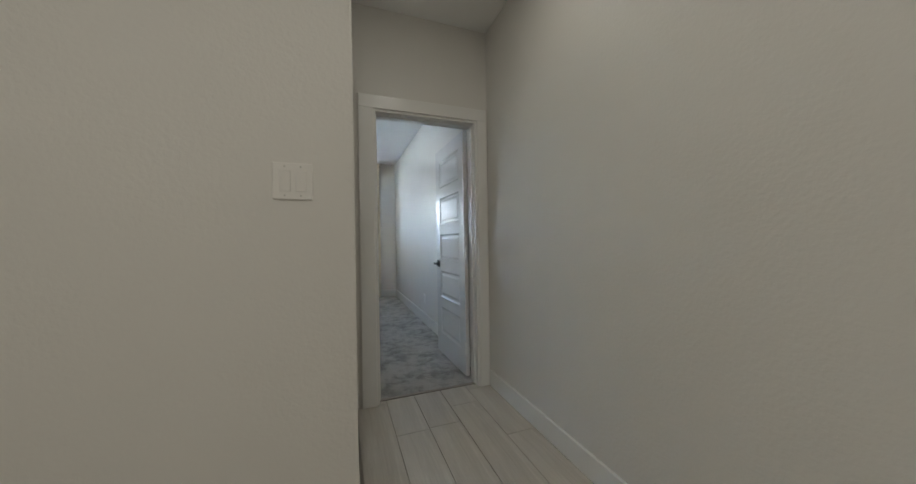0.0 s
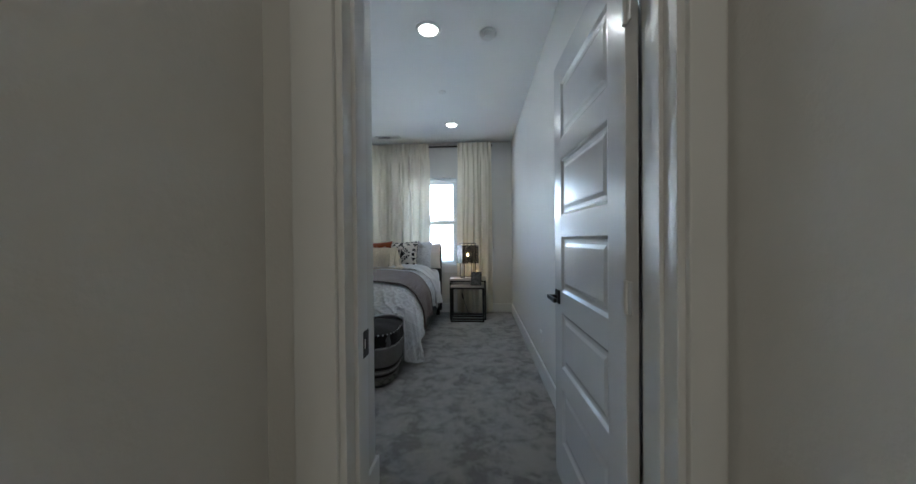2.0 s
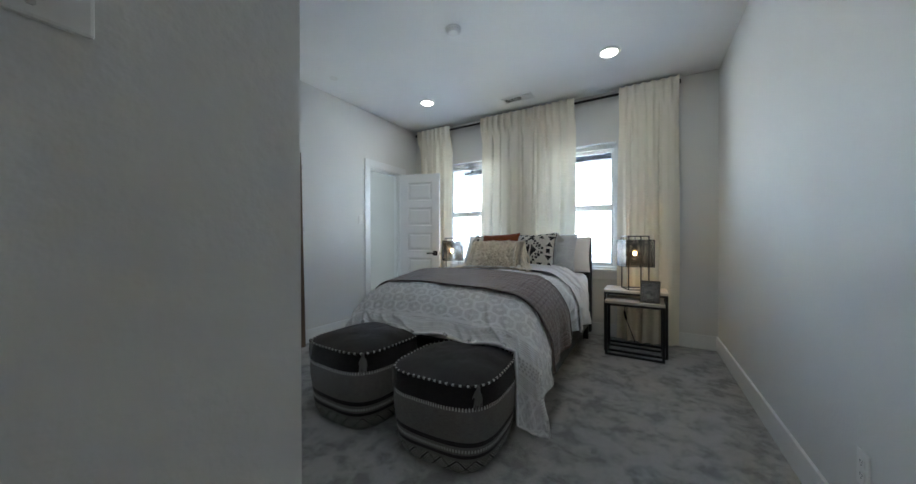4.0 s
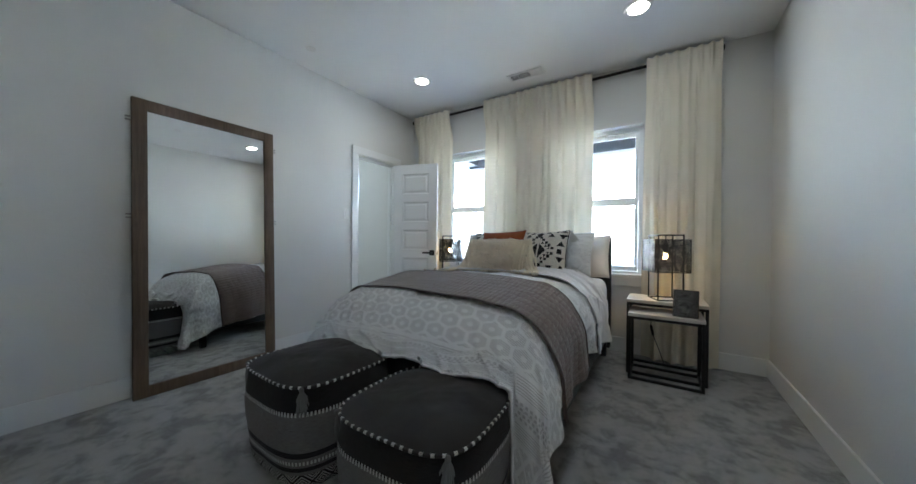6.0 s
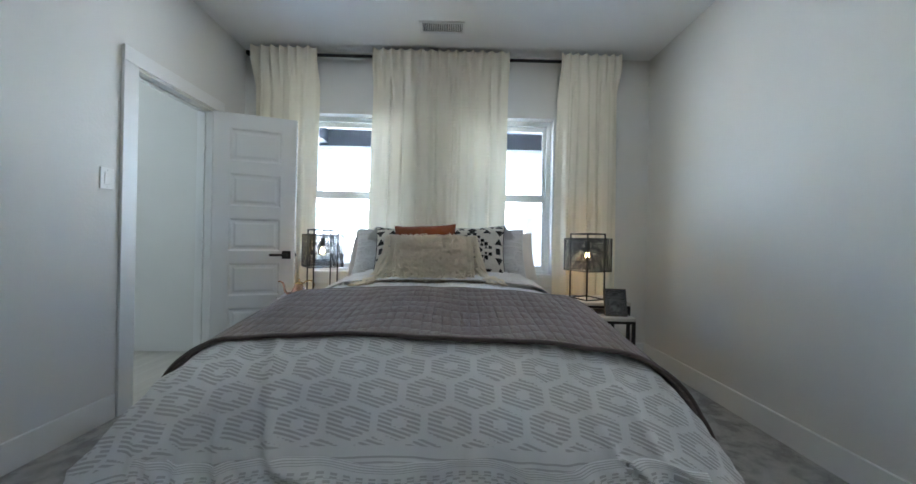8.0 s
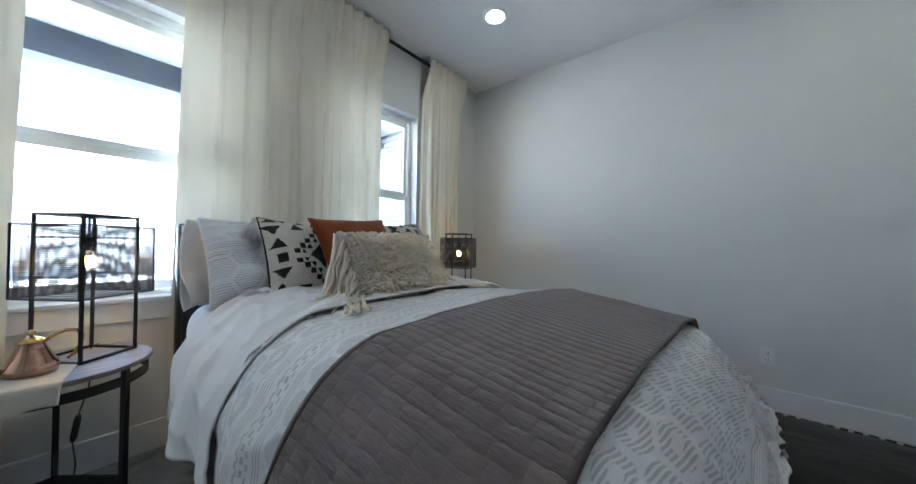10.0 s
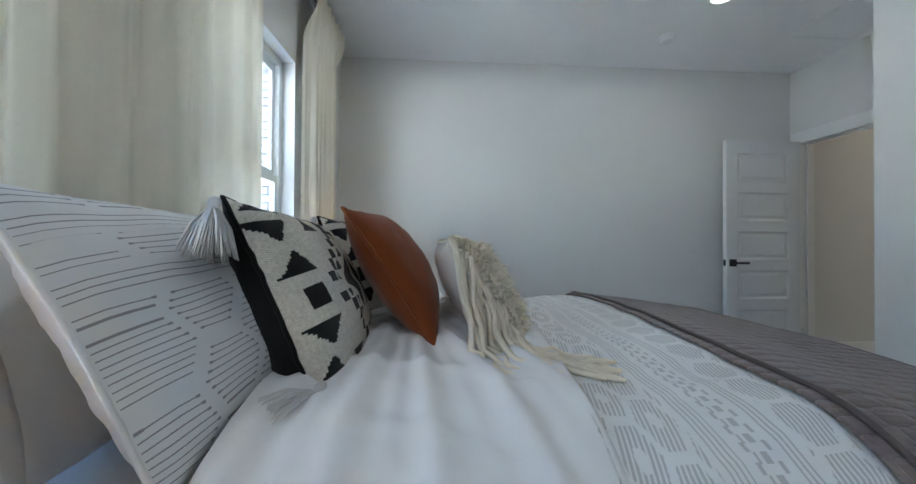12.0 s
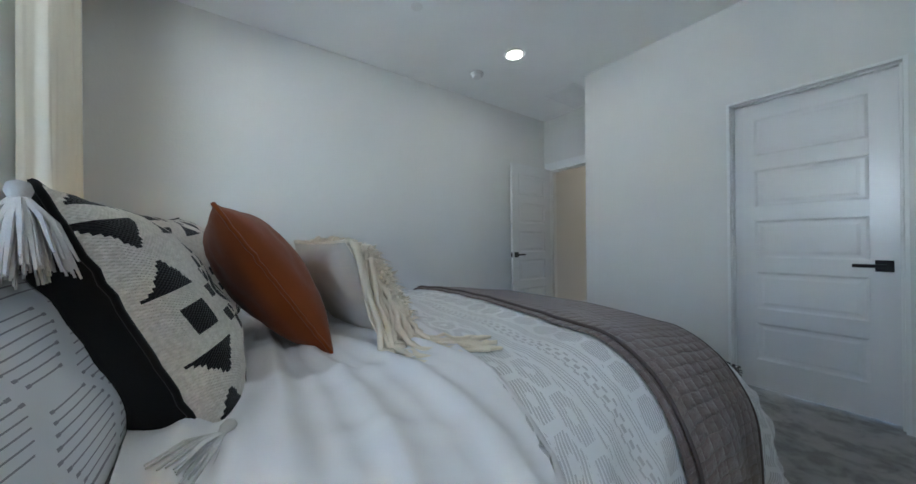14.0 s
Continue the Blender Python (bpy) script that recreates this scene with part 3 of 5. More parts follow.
def curtain(x0, x1, low0, low1, seed, label, behind=False):
    """A linen panel: narrow, uneven ridges with flatter cloth between them, gathered small at the rod."""
    c = thing("curtain", pose(0, 0, 0), label, "curtain", "curtains on the window wall")
    rnd = random.Random(seed)
    width, ridges, x = x1 - x0, [], rnd.uniform(0.02, 0.06)
    while x < width - 0.02:
        ridges.append((x, rnd.uniform(0.010, 0.030), rnd.uniform(0.45, 1.0) * rnd.choice((1, 1, 1, -0.6)), rnd.uniform(-0.022, 0.022)))
        x += rnd.uniform(0.045, 0.13)
    pleats = int(width / 0.075)
    top, low = 2.712, 0.012

    def place(u, v):
        z = low + (top - low) * v
        head = max(0.0, min(1.0, (z - 2.36) / 0.26))
        head = head * head * (3 - 2 * head)
        d, fall = u * width, (top - z) / 2.7
        f = 0.0
        for at, wide, high, lean in ridges:
            k = (d - at - lean * fall - 0.006 * math.sin(1.9 * z + at * 20)) / (wide * (0.8 + 0.5 * fall))
            f += high * math.exp(-k * k) * (0.75 + 0.25 * math.sin(1.3 * z + at * 31))
        gather = 0.5 + 0.5 * math.cos(2 * math.pi * (u * pleats + 0.12 * math.sin(7 * u + seed)))
        n = noise.noise(Vector((u * 5 + seed, z * 0.6, seed)))
        n2 = noise.noise(Vector((u * 22 + seed, z * 1.4, seed + 5)))
        deep = 0.056 if behind else 0.064
        base = 6.538 if behind else 6.500
        hang = base - deep * f + 0.010 * n + 0.003 * n2
        away = min(u, 1 - u) * width
        e = max(0.0, 1 - away / 0.10)
        hang += (6.560 - hang) * e ** 0.8
        if behind:
            hang = max(hang, 6.498)
        y = min(hang * (1 - head) + (6.491 - 0.026 * gather ** 2) * head, 6.575)
        left, right = x0 + (low0 - x0) * fall, x1 + (low1 - x1) * fall
        x = left + (right - left) * u + 0.010 * math.sin(1.7 * z + seed) * (u - 0.5) + 0.006 * n2 * (1 - head)
        zz = z + (0.006 * (gather - 0.5) if v > 0.999 else 0)
        return (x, y, zz), (u * width * 1.6, z)

    sheet("panel", int(width * 230), 54, place, M_CURTAIN, c)

    def hem(u, v):
        (x, y, z), q = place(u, v * 0.028)
        return (x, y - 0.003, z), q

    sheet("hem", int(width * 150), 2, hem, M_CURTAIN, c)


curtain(-2.262, -1.695, -2.262, -1.735, 3, "cream linen curtain panel beside the bathroom door")
curtain(-1.212, -0.625, -1.275, -0.625, 11, "cream linen curtain panel behind the headboard", True)
curtain(-0.640, -0.018, -0.640, -0.010, 23, "cream linen curtain panel behind the headboard", True)
curtain(0.438, 0.980, 0.415, 0.985, 31, "cream linen curtain panel beside the nightstand")


# ---- floor mirror ----
mirror = thing("floor_mirror", pose(-2.290, 4.205, 0, -1.8, 0, 90), "tall floor mirror in a brown wooden frame leaning on the wall", "mirror")
MW, MH, MB = 0.448, 1.985, 0.076
for name, r in (("frame_side", (-MW, -MW + MB, 0, 0.028, 0.0, MH)), ("frame_side", (MW - MB, MW, 0, 0.028, 0.0, MH)), ("frame_rail", (-MW + MB, MW - MB, 0.001, 0.027, 0.0, MB)), ("frame_rail", (-MW + MB, MW - MB, 0.001, 0.027, MH - MB, MH))):
    bm = bmesh.new()
    box(bm, *r, 0.003)
    part(name, bm, M_FRAME_WOOD, mirror)
part("mirror_glass", boxes((-MW + MB - 0.004, MW - MB + 0.004, 0.010, 0.014, MB - 0.004, MH - MB + 0.004)), M_MIRROR, mirror, "clear silvered glass")
part("backing", boxes((-MW + 0.02, MW - 0.02, 0.0285, 0.033, 0.02, MH - 0.02)), M_BLACK, mirror)
M_STEEL = painted("clip_steel", (0.35, 0.33, 0.32), 0.35)
for x, z in ((MW + 0.012, 1.84), (MW + 0.012, 1.20), (-MW - 0.012, 1.84), (-MW - 0.012, 1.20)):
    bm = bmesh.new()
    box(bm, x - 0.014, x + 0.014, 0.016, 0.030, z - 0.012, z - 0.004, 0.001)
    box(bm, x - 0.014, x + 0.014, 0.016, 0.030, z + 0.010, z + 0.018, 0.001)
    part("mounting_clip", bm, M_STEEL, mirror, "small metal mounting clip")


# ---- textiles ----
def lattice(n, u, v, w, h):
    """Diamond tiling: the distance to a diamond's centre (0) from its edge (0.5)."""
    p = n.math("ABSOLUTE", n.math("SUBTRACT", n.math("FRACT", n.math("DIVIDE", u, w)), 0.5))
    q = n.math("ABSOLUTE", n.math("SUBTRACT", n.math("FRACT", n.math("DIVIDE", v, h)), 0.5))
    d = n.math("ADD", p, q)
    return n.math("MINIMUM", d, n.math("SUBTRACT", 1.0, d))


def hexes(n, u, v, w):
    """Hexagon tiling: 0 at a hexagon's centre, 1 at its edge."""
    h, best = w * 1.7320508, None
    for du, dv in ((0.0, 0.0), (0.5, 0.5)):
        p = n.math("MULTIPLY", n.math("ABSOLUTE", n.math("SUBTRACT", n.math("FRACT", n.math("ADD", n.math("DIVIDE", u, w), du)), 0.5)), 2.0)
        q = n.math("MULTIPLY", n.math("ABSOLUTE", n.math("SUBTRACT", n.math("FRACT", n.math("ADD", n.math("DIVIDE", v, h), dv)), 0.5)), 2.0 * 1.7320508)
        d = n.math("MAXIMUM", p, n.math("ADD", n.math("MULTIPLY", p, 0.5), n.math("MULTIPLY", q, 0.8660254)))
        best = d if best is None else n.math("MINIMUM", best, d)
    return best


def between(n, x, a, b):
    return n.math("MULTIPLY", n.math("GREATER_THAN", x, a), n.math("LESS_THAN", x, b))


def either(n, *masks):
    out = masks[0]
    for m in masks[1:]:
        out = n.math("MAXIMUM", out, m)
    return out


def wave(n, x, period, above):
    return n.math("GREATER_THAN", n.math("SINE", n.math("MULTIPLY", x, 2 * math.pi / period)), above)


def stepped(n, x, size):
    return n.math("MULTIPLY", n.math("FLOOR", n.math("DIVIDE", x, size)), size)


def wobble(n, x, scale=14.0, amount=0.004):
    k = n.noise(scale, 2.0, 0.5, n.coord.outputs["UV"])
    return n.math("ADD", x, n.math("MULTIPLY", n.math("SUBTRACT", k, 0.5), amount))


def duvet_material():
    n = Nodes("woven_duvet")
    u, v = n.uv()
    u, v = wobble(n, u, 14.0, 0.0018), wobble(n, v, 11.0, 0.0018)
    us, vs = stepped(n, u, 0.0035), stepped(n, v, 0.003)
    hatch = wave(n, n.math("ADD", v, n.math("MULTIPLY", u, 0.24)), 0.0078, -0.15)
    c = hexes(n, us, n.math("MULTIPLY", vs, 1.75), 0.115)
    medallion = n.math("MULTIPLY", between(n, c, 0.28, 0.84), hatch)
    small = lattice(n, us, vs, 0.075, 0.10)
    small = n.math("MULTIPLY", between(n, small, 0.10, 0.38), hatch)
    stripes = wave(n, v, 0.0092, 0.45)
    row = hexes(n, us, n.math("ADD", vs, 0.0674), 0.080)
    row = n.math("MULTIPLY", n.math("LESS_THAN", row, 0.84), hatch)
    keys = n.math("MULTIPLY", wave(n, n.math("ADD", u, n.math("MULTIPLY", wave(n, v, 0.05, 0.0), 0.012)), 0.027, -0.1), wave(n, v, 0.0165, -0.4))
    field = n.math("MULTIPLY", medallion, between(n, v, 4.345, 5.040))
    bands = either(
        n,
        n.math("MULTIPLY", stripes, between(n, v, 5.050, 5.076)),
        n.math("MULTIPLY", row, between(n, v, 5.088, 5.166)),
        n.math("MULTIPLY", stripes, between(n, v, 5.178, 5.206)),
        n.math("MULTIPLY", keys, between(n, v, 5.217, 5.261)),
        n.math("MULTIPLY", stripes, between(n, v, 5.273, 5.303)),
        n.math("MULTIPLY", medallion, between(n, v, 5.315, 6.0)),
        n.math("MULTIPLY", stripes, between(n, v, 4.270, 4.330)),
        n.math("MULTIPLY", keys, between(n, v, 4.190, 4.255)),
        n.math("MULTIPLY", stripes, between(n, v, 4.115, 4.175)),
        n.math("MULTIPLY", small, between(n, v, 3.6, 4.100)),
    )
    mask = n.math("MAXIMUM", field, bands)
    soft = n.noise(7.0, 3.0)
    white = n.ramp(soft, ((0.3, (0.74, 0.74, 0.745)), (0.7, (0.82, 0.82, 0.825))))
    col = n.mix(n.math("MULTIPLY", mask, 0.85), white, (0.50, 0.49, 0.50))
    h = n.math("ADD", n.math("MULTIPLY", mask, 0.7), n.math("MULTIPLY", n.noise(1100.0, 1.0), 0.5))
    return n.done(col, 0.9, 0.0, n.bump(h, 0.5, 0.0016), 0.12, Sheen_Weight=0.15)


def sham_material():
    n = Nodes("stitched_sham")
    u, v = n.uv()
    v = wobble(n, v, 9.0, 0.003)
    line = wave(n, v, 0.0105, 0.86)
    c = hexes(n, stepped(n, v, 0.0105), stepped(n, u, 0.006), 0.112)
    rows = n.math("MULTIPLY", n.math("LESS_THAN", c, 0.85), line)
    rows = n.math("MULTIPLY", rows, n.math("SUBTRACT", 1.0, either(n, between(n, v, 0.030, 0.086), between(n, v, 0.128, 0.178))))
    plain = either(n, between(n, v, 0.042, 0.074), between(n, v, 0.139, 0.168))
    full = n.math("MULTIPLY", plain, line)
    rows = n.math("MULTIPLY", rows, n.math("SUBTRACT", 1.0, plain))
    knots = n.math("MULTIPLY", n.math("MULTIPLY", between(n, c, 0.77, 0.85), wave(n, v, 0.0105, 0.45)), n.math("SUBTRACT", 1.0, either(n, between(n, v, 0.030, 0.086), between(n, v, 0.128, 0.178))))
    mask = n.math("MULTIPLY", either(n, full, rows, knots), n.math("MULTIPLY", n.math("LESS_THAN", n.math("ABSOLUTE", u), 0.318), n.math("LESS_THAN", n.math("ABSOLUTE", v), 0.207)))
    col = n.mix(n.math("MULTIPLY", mask, 0.9), n.ramp(n.noise(6.0), ((0.3, (0.70, 0.71, 0.73)), (0.7, (0.77, 0.77, 0.78)))), (0.26, 0.25, 0.28))
    return n.done(col, 0.88, 0.0, n.bump(n.math("ADD", mask, n.math("MULTIPLY", n.noise(1000.0, 1.0), 0.4)), 0.4, 0.0012), 0.12, Sheen_Weight=0.15)


def ikat_material():
    n = Nodes("black_cream_woven")
    u, v = n.uv()
    u = wobble(n, u, 60.0, 0.004)
    p = stepped(n, n.math("MULTIPLY", n.math("ABSOLUTE", u), 0.82), 0.0034)
    q = stepped(n, n.math("MULTIPLY", n.math("ABSOLUTE", v), 0.92), 0.0042)
    def diamond(a, b, rx, ry):
        return n.math("LESS_THAN", n.math("ADD", n.math("DIVIDE", n.math("ABSOLUTE", n.math("SUBTRACT", p, a)), rx), n.math("DIVIDE", n.math("ABSOLUTE", n.math("SUBTRACT", q, b)), ry)), 1.0)

    def block(a, b, rx, ry):
        return n.math("MULTIPLY", between(n, p, a - rx, a + rx), between(n, q, b - ry, b + ry))

    def wedge(a, b, half, high, up=1):
        """A triangle on its base, pointing up or down."""
        rise = n.math("DIVIDE", n.math("MULTIPLY", n.math("SUBTRACT", q, b), up), high)
        room = n.math("MULTIPLY", n.math("SUBTRACT", 0.5, rise), half)
        return n.math("MULTIPLY", between(n, rise, -0.5, 0.5), n.math("LESS_THAN", n.math("ABSOLUTE", n.math("SUBTRACT", p, a)), room))

    middle = n.math("MULTIPLY", n.math("GREATER_THAN", p, 0.0065), diamond(0.004, 0.0, 0.056, 0.062))
    mask = either(n, middle,
                  *[block(0.103 - 0.022 * k, 0.020 + 0.024 * k, 0.0100, 0.0115) for k in range(5)],
                  *[wedge(0.079 - 0.024 * k, 0.020 + 0.024 * k, 0.011, 0.022) for k in range(3)],
                  diamond(0.0, 0.150, 0.025, 0.034), block(0.152, 0.0, 0.016, 0.018),
                  wedge(0.158, 0.066, 0.028, 0.044), wedge(0.165, 0.126, 0.029, 0.042, -1), wedge(0.086, 0.138, 0.026, 0.040),
                  wedge(0.060, 0.172, 0.020, 0.030), wedge(0.118, 0.178, 0.018, 0.026, -1), wedge(0.020, 0.196, 0.014, 0.020),
                  wedge(0.160, 0.184, 0.026, 0.026))
    rib = n.math("SINE", n.math("MULTIPLY", v, 2 * math.pi / 0.0045))
    knit = n.math("MULTIPLY", n.math("SINE", n.math("MULTIPLY", u, 2 * math.pi / 0.006)), rib)
    cream = n.ramp(n.noise(160.0, 2.0), ((0.3, (0.66, 0.62, 0.55)), (0.7, (0.84, 0.80, 0.73))))
    col = n.mix(mask, cream, (0.016, 0.017, 0.019))
    return n.done(col, 0.95, 0.0, n.bump(n.math("ADD", knit, n.noise(500.0)), 0.6, 0.002), 0.1, Sheen_Weight=0.2)


def quilt_material():
    n = Nodes("taupe_quilt")
    v, u = n.uv()
    v = wobble(n, wobble(n, v, 9.0, 0.010), 34.0, 0.012)
    row = n.math("FLOOR", n.math("DIVIDE", v, 0.029))
    puff_v = n.math("ABSOLUTE", n.math("SINE", n.math("MULTIPLY", v, math.pi / 0.029)))
    uu = n.math("ADD", u, n.math("MULTIPLY", n.math("SINE", n.math("MULTIPLY", row, 12.9898)), 0.02))
    puff_u = n.math("ABSOLUTE", n.math("SINE", n.math("MULTIPLY", uu, math.pi / 0.056)))
    puff = n.math("MULTIPLY", n.math("POWER", puff_v, 0.6), n.math("ADD", 0.28, n.math("MULTIPLY", n.math("POWER", puff_u, 0.45), 0.72)))
    crease = n.noise(1.0, 3.0, 0.6, n.stretch(140.0, 30.0, 1.0, "UV"))
    h = n.math("ADD", puff, n.math("MULTIPLY", crease, 0.8))
    col = n.ramp(n.math("ADD", n.math("MULTIPLY", crease, 0.5), n.math("MULTIPLY", n.noise(6.0), 0.5)), ((0.3, (0.165, 0.128, 0.118)), (0.7, (0.240, 0.190, 0.176))))
    return n.done(col, 0.8, 0.0, n.bump(h, 0.9, 0.006), 0.2, Sheen_Weight=0.25)


M_DUVET, M_SHAM, M_IKAT, M_QUILT = duvet_material(), sham_material(), ikat_material(), quilt_material()
M_SHEET = cloth("white_cotton_sheet", (0.82, 0.81, 0.82), 0.75, 1200.0, 0.15, 0.04, 0.1)
M_PILLOWCASE = cloth("ivory_cotton", (0.80, 0.755, 0.72), 0.75, 1200.0, 0.15, 0.05, 0.1)
M_RUST = cloth("rust_velvet", (0.235, 0.056, 0.012), 0.95, 700.0, 0.3, 0.2, 0.2)
M_BACK = cloth("black_cotton", (0.014, 0.014, 0.016), 0.9, 700.0, 0.3, 0.2, 0.1)
M_YARN = cloth("cream_wool_yarn", (0.92, 0.845, 0.71), 0.95, 260.0, 0.5, 0.12, 0.2)
yarn_out = M_YARN.node_tree.nodes["Material Output"]
yarn_glow = M_YARN.node_tree.nodes.new("ShaderNodeBsdfTranslucent")
yarn_glow.inputs[0].default_value = (0.94, 0.86, 0.73, 1.0)
yarn_mix = M_YARN.node_tree.nodes.new("ShaderNodeMixShader")
yarn_mix.inputs[0].default_value = 0.4
M_YARN.node_tree.links.new(M_YARN.node_tree.nodes["Principled BSDF"].outputs[0], yarn_mix.inputs[1])
M_YARN.node_tree.links.new(yarn_glow.outputs[0], yarn_mix.inputs[2])
M_YARN.node_tree.links.new(yarn_mix.outputs[0], yarn_out.inputs[0])
M_GREY_YARN = cloth("grey_white_yarn", (0.60, 0.59, 0.58), 0.95, 300.0, 0.4, 0.3, 0.2)
M_HEADBOARD = cloth("black_faux_leather", (0.050, 0.053, 0.058), 0.42, 350.0, 0.2, 0.15, 0.0)


# ---- bed ----
XB = -0.54
bed = thing("bed", pose(XB, 0, 0), "black upholstered bed frame under a made bed", "bed")
hb = part("headboard", boxes((-0.715, 0.715, 6.432, 6.492, 0.06, 1.105), bevel=0.012), M_HEADBOARD, bed)
for z0, z1 in ((0.40, 0.735), (0.742, 1.085)):
    for k in range(3):
        bm = bmesh.new()
        w = 1.40 / 3
        box(bm, -0.70 + k * w + 0.003, -0.70 + (k + 1) * w - 0.003, 6.420, 6.440, z0, z1, 0.008)
        part("padded_panel", bm, M_HEADBOARD, hb)
for x in (-0.70, 0.66):
    part("side_rail", boxes((x, x + 0.04, 4.47, 6.43, 0.16, 0.40), bevel=0.008), M_HEADBOARD, bed)
part("foot_rail", boxes((-0.66, 0.66, 4.47, 4.51, 0.16, 0.40), bevel=0.008), M_HEADBOARD, bed)
part("slat_base", boxes((-0.66, 0.66, 4.51, 6.43, 0.30, 0.36)), M_BLACK, bed)
for x in (-0.69, 0.64):
    for y in (4.475, 6.36):
        bm = bmesh.new()
        box(bm, x, x + 0.05, y, y + 0.05, 0.0, 0.17, 0.004)
        part("leg", bm, M_BLACK, bed)


def mattress_place(u, v):
    """A soft box: an outline swept round, from the lower edge over the top."""
    a = 2 * math.pi * u
    c, s = math.cos(a), math.sin(a)
    k = (abs(c) ** 14 + abs(s) ** 14) ** (-1 / 14)
    if v < 0.5:
        f, z = 1.0 - 0.03 * (1 - v * 2) ** 4, 0.37 + 0.23 * v * 2
    else:
        w = (v - 0.5) * 2
        b = w * math.pi / 2
        f, z = (1 - 0.08 * (1 - math.cos(min(b * 2, math.pi / 2)))) if w < 0.5 else 0.92 * (1 - (w - 0.5) * 2), 0.60 + 0.125 * math.sin(min(b * 2, math.pi / 2)) + (0.015 * (w - 0.5) * 2 if w > 0.5 else 0)
    wide = max(0.0, min(1.0, (0.965 * k * s * f - 0.34) / 0.2))
    bulge = 0.085 * wide * (1 if c > 0 else -1) * min(1.0, 1.4 * abs(c)) * f + 0.010 * noise.noise(Vector((3 * c, 3 * s, 3 * z)))
    return (0.625 * k * c * f + bulge, 5.45 + 0.965 * k * s * f, z), (u * 4, v)


mattress = thing("mattress", pose(XB, 0, 0), "mattress in a white fitted sheet", "mattress")
sheet("fitted_sheet", 120, 24, mattress_place, M_SHEET, mattress)
bm = bmesh.new()
tube(bm, [mattress_place(k / 120, 0.0)[0] for k in range(121)], 0.006, 6, False)
part("lower_piping", bm, M_SHEET, mattress, "", True)


def rolled(d, flat, r):
    """Cloth that lies flat and then falls over a round edge: how far out and how far down it is."""
    arc = r * math.pi / 2
    if d <= flat - r:
        return d, 0.0
    if d < flat - r + arc:
        a = (d - flat + r) / r
        return flat - r + r * math.sin(a), r * (1 - math.cos(a))
    return flat, r + d - (flat - r + arc)


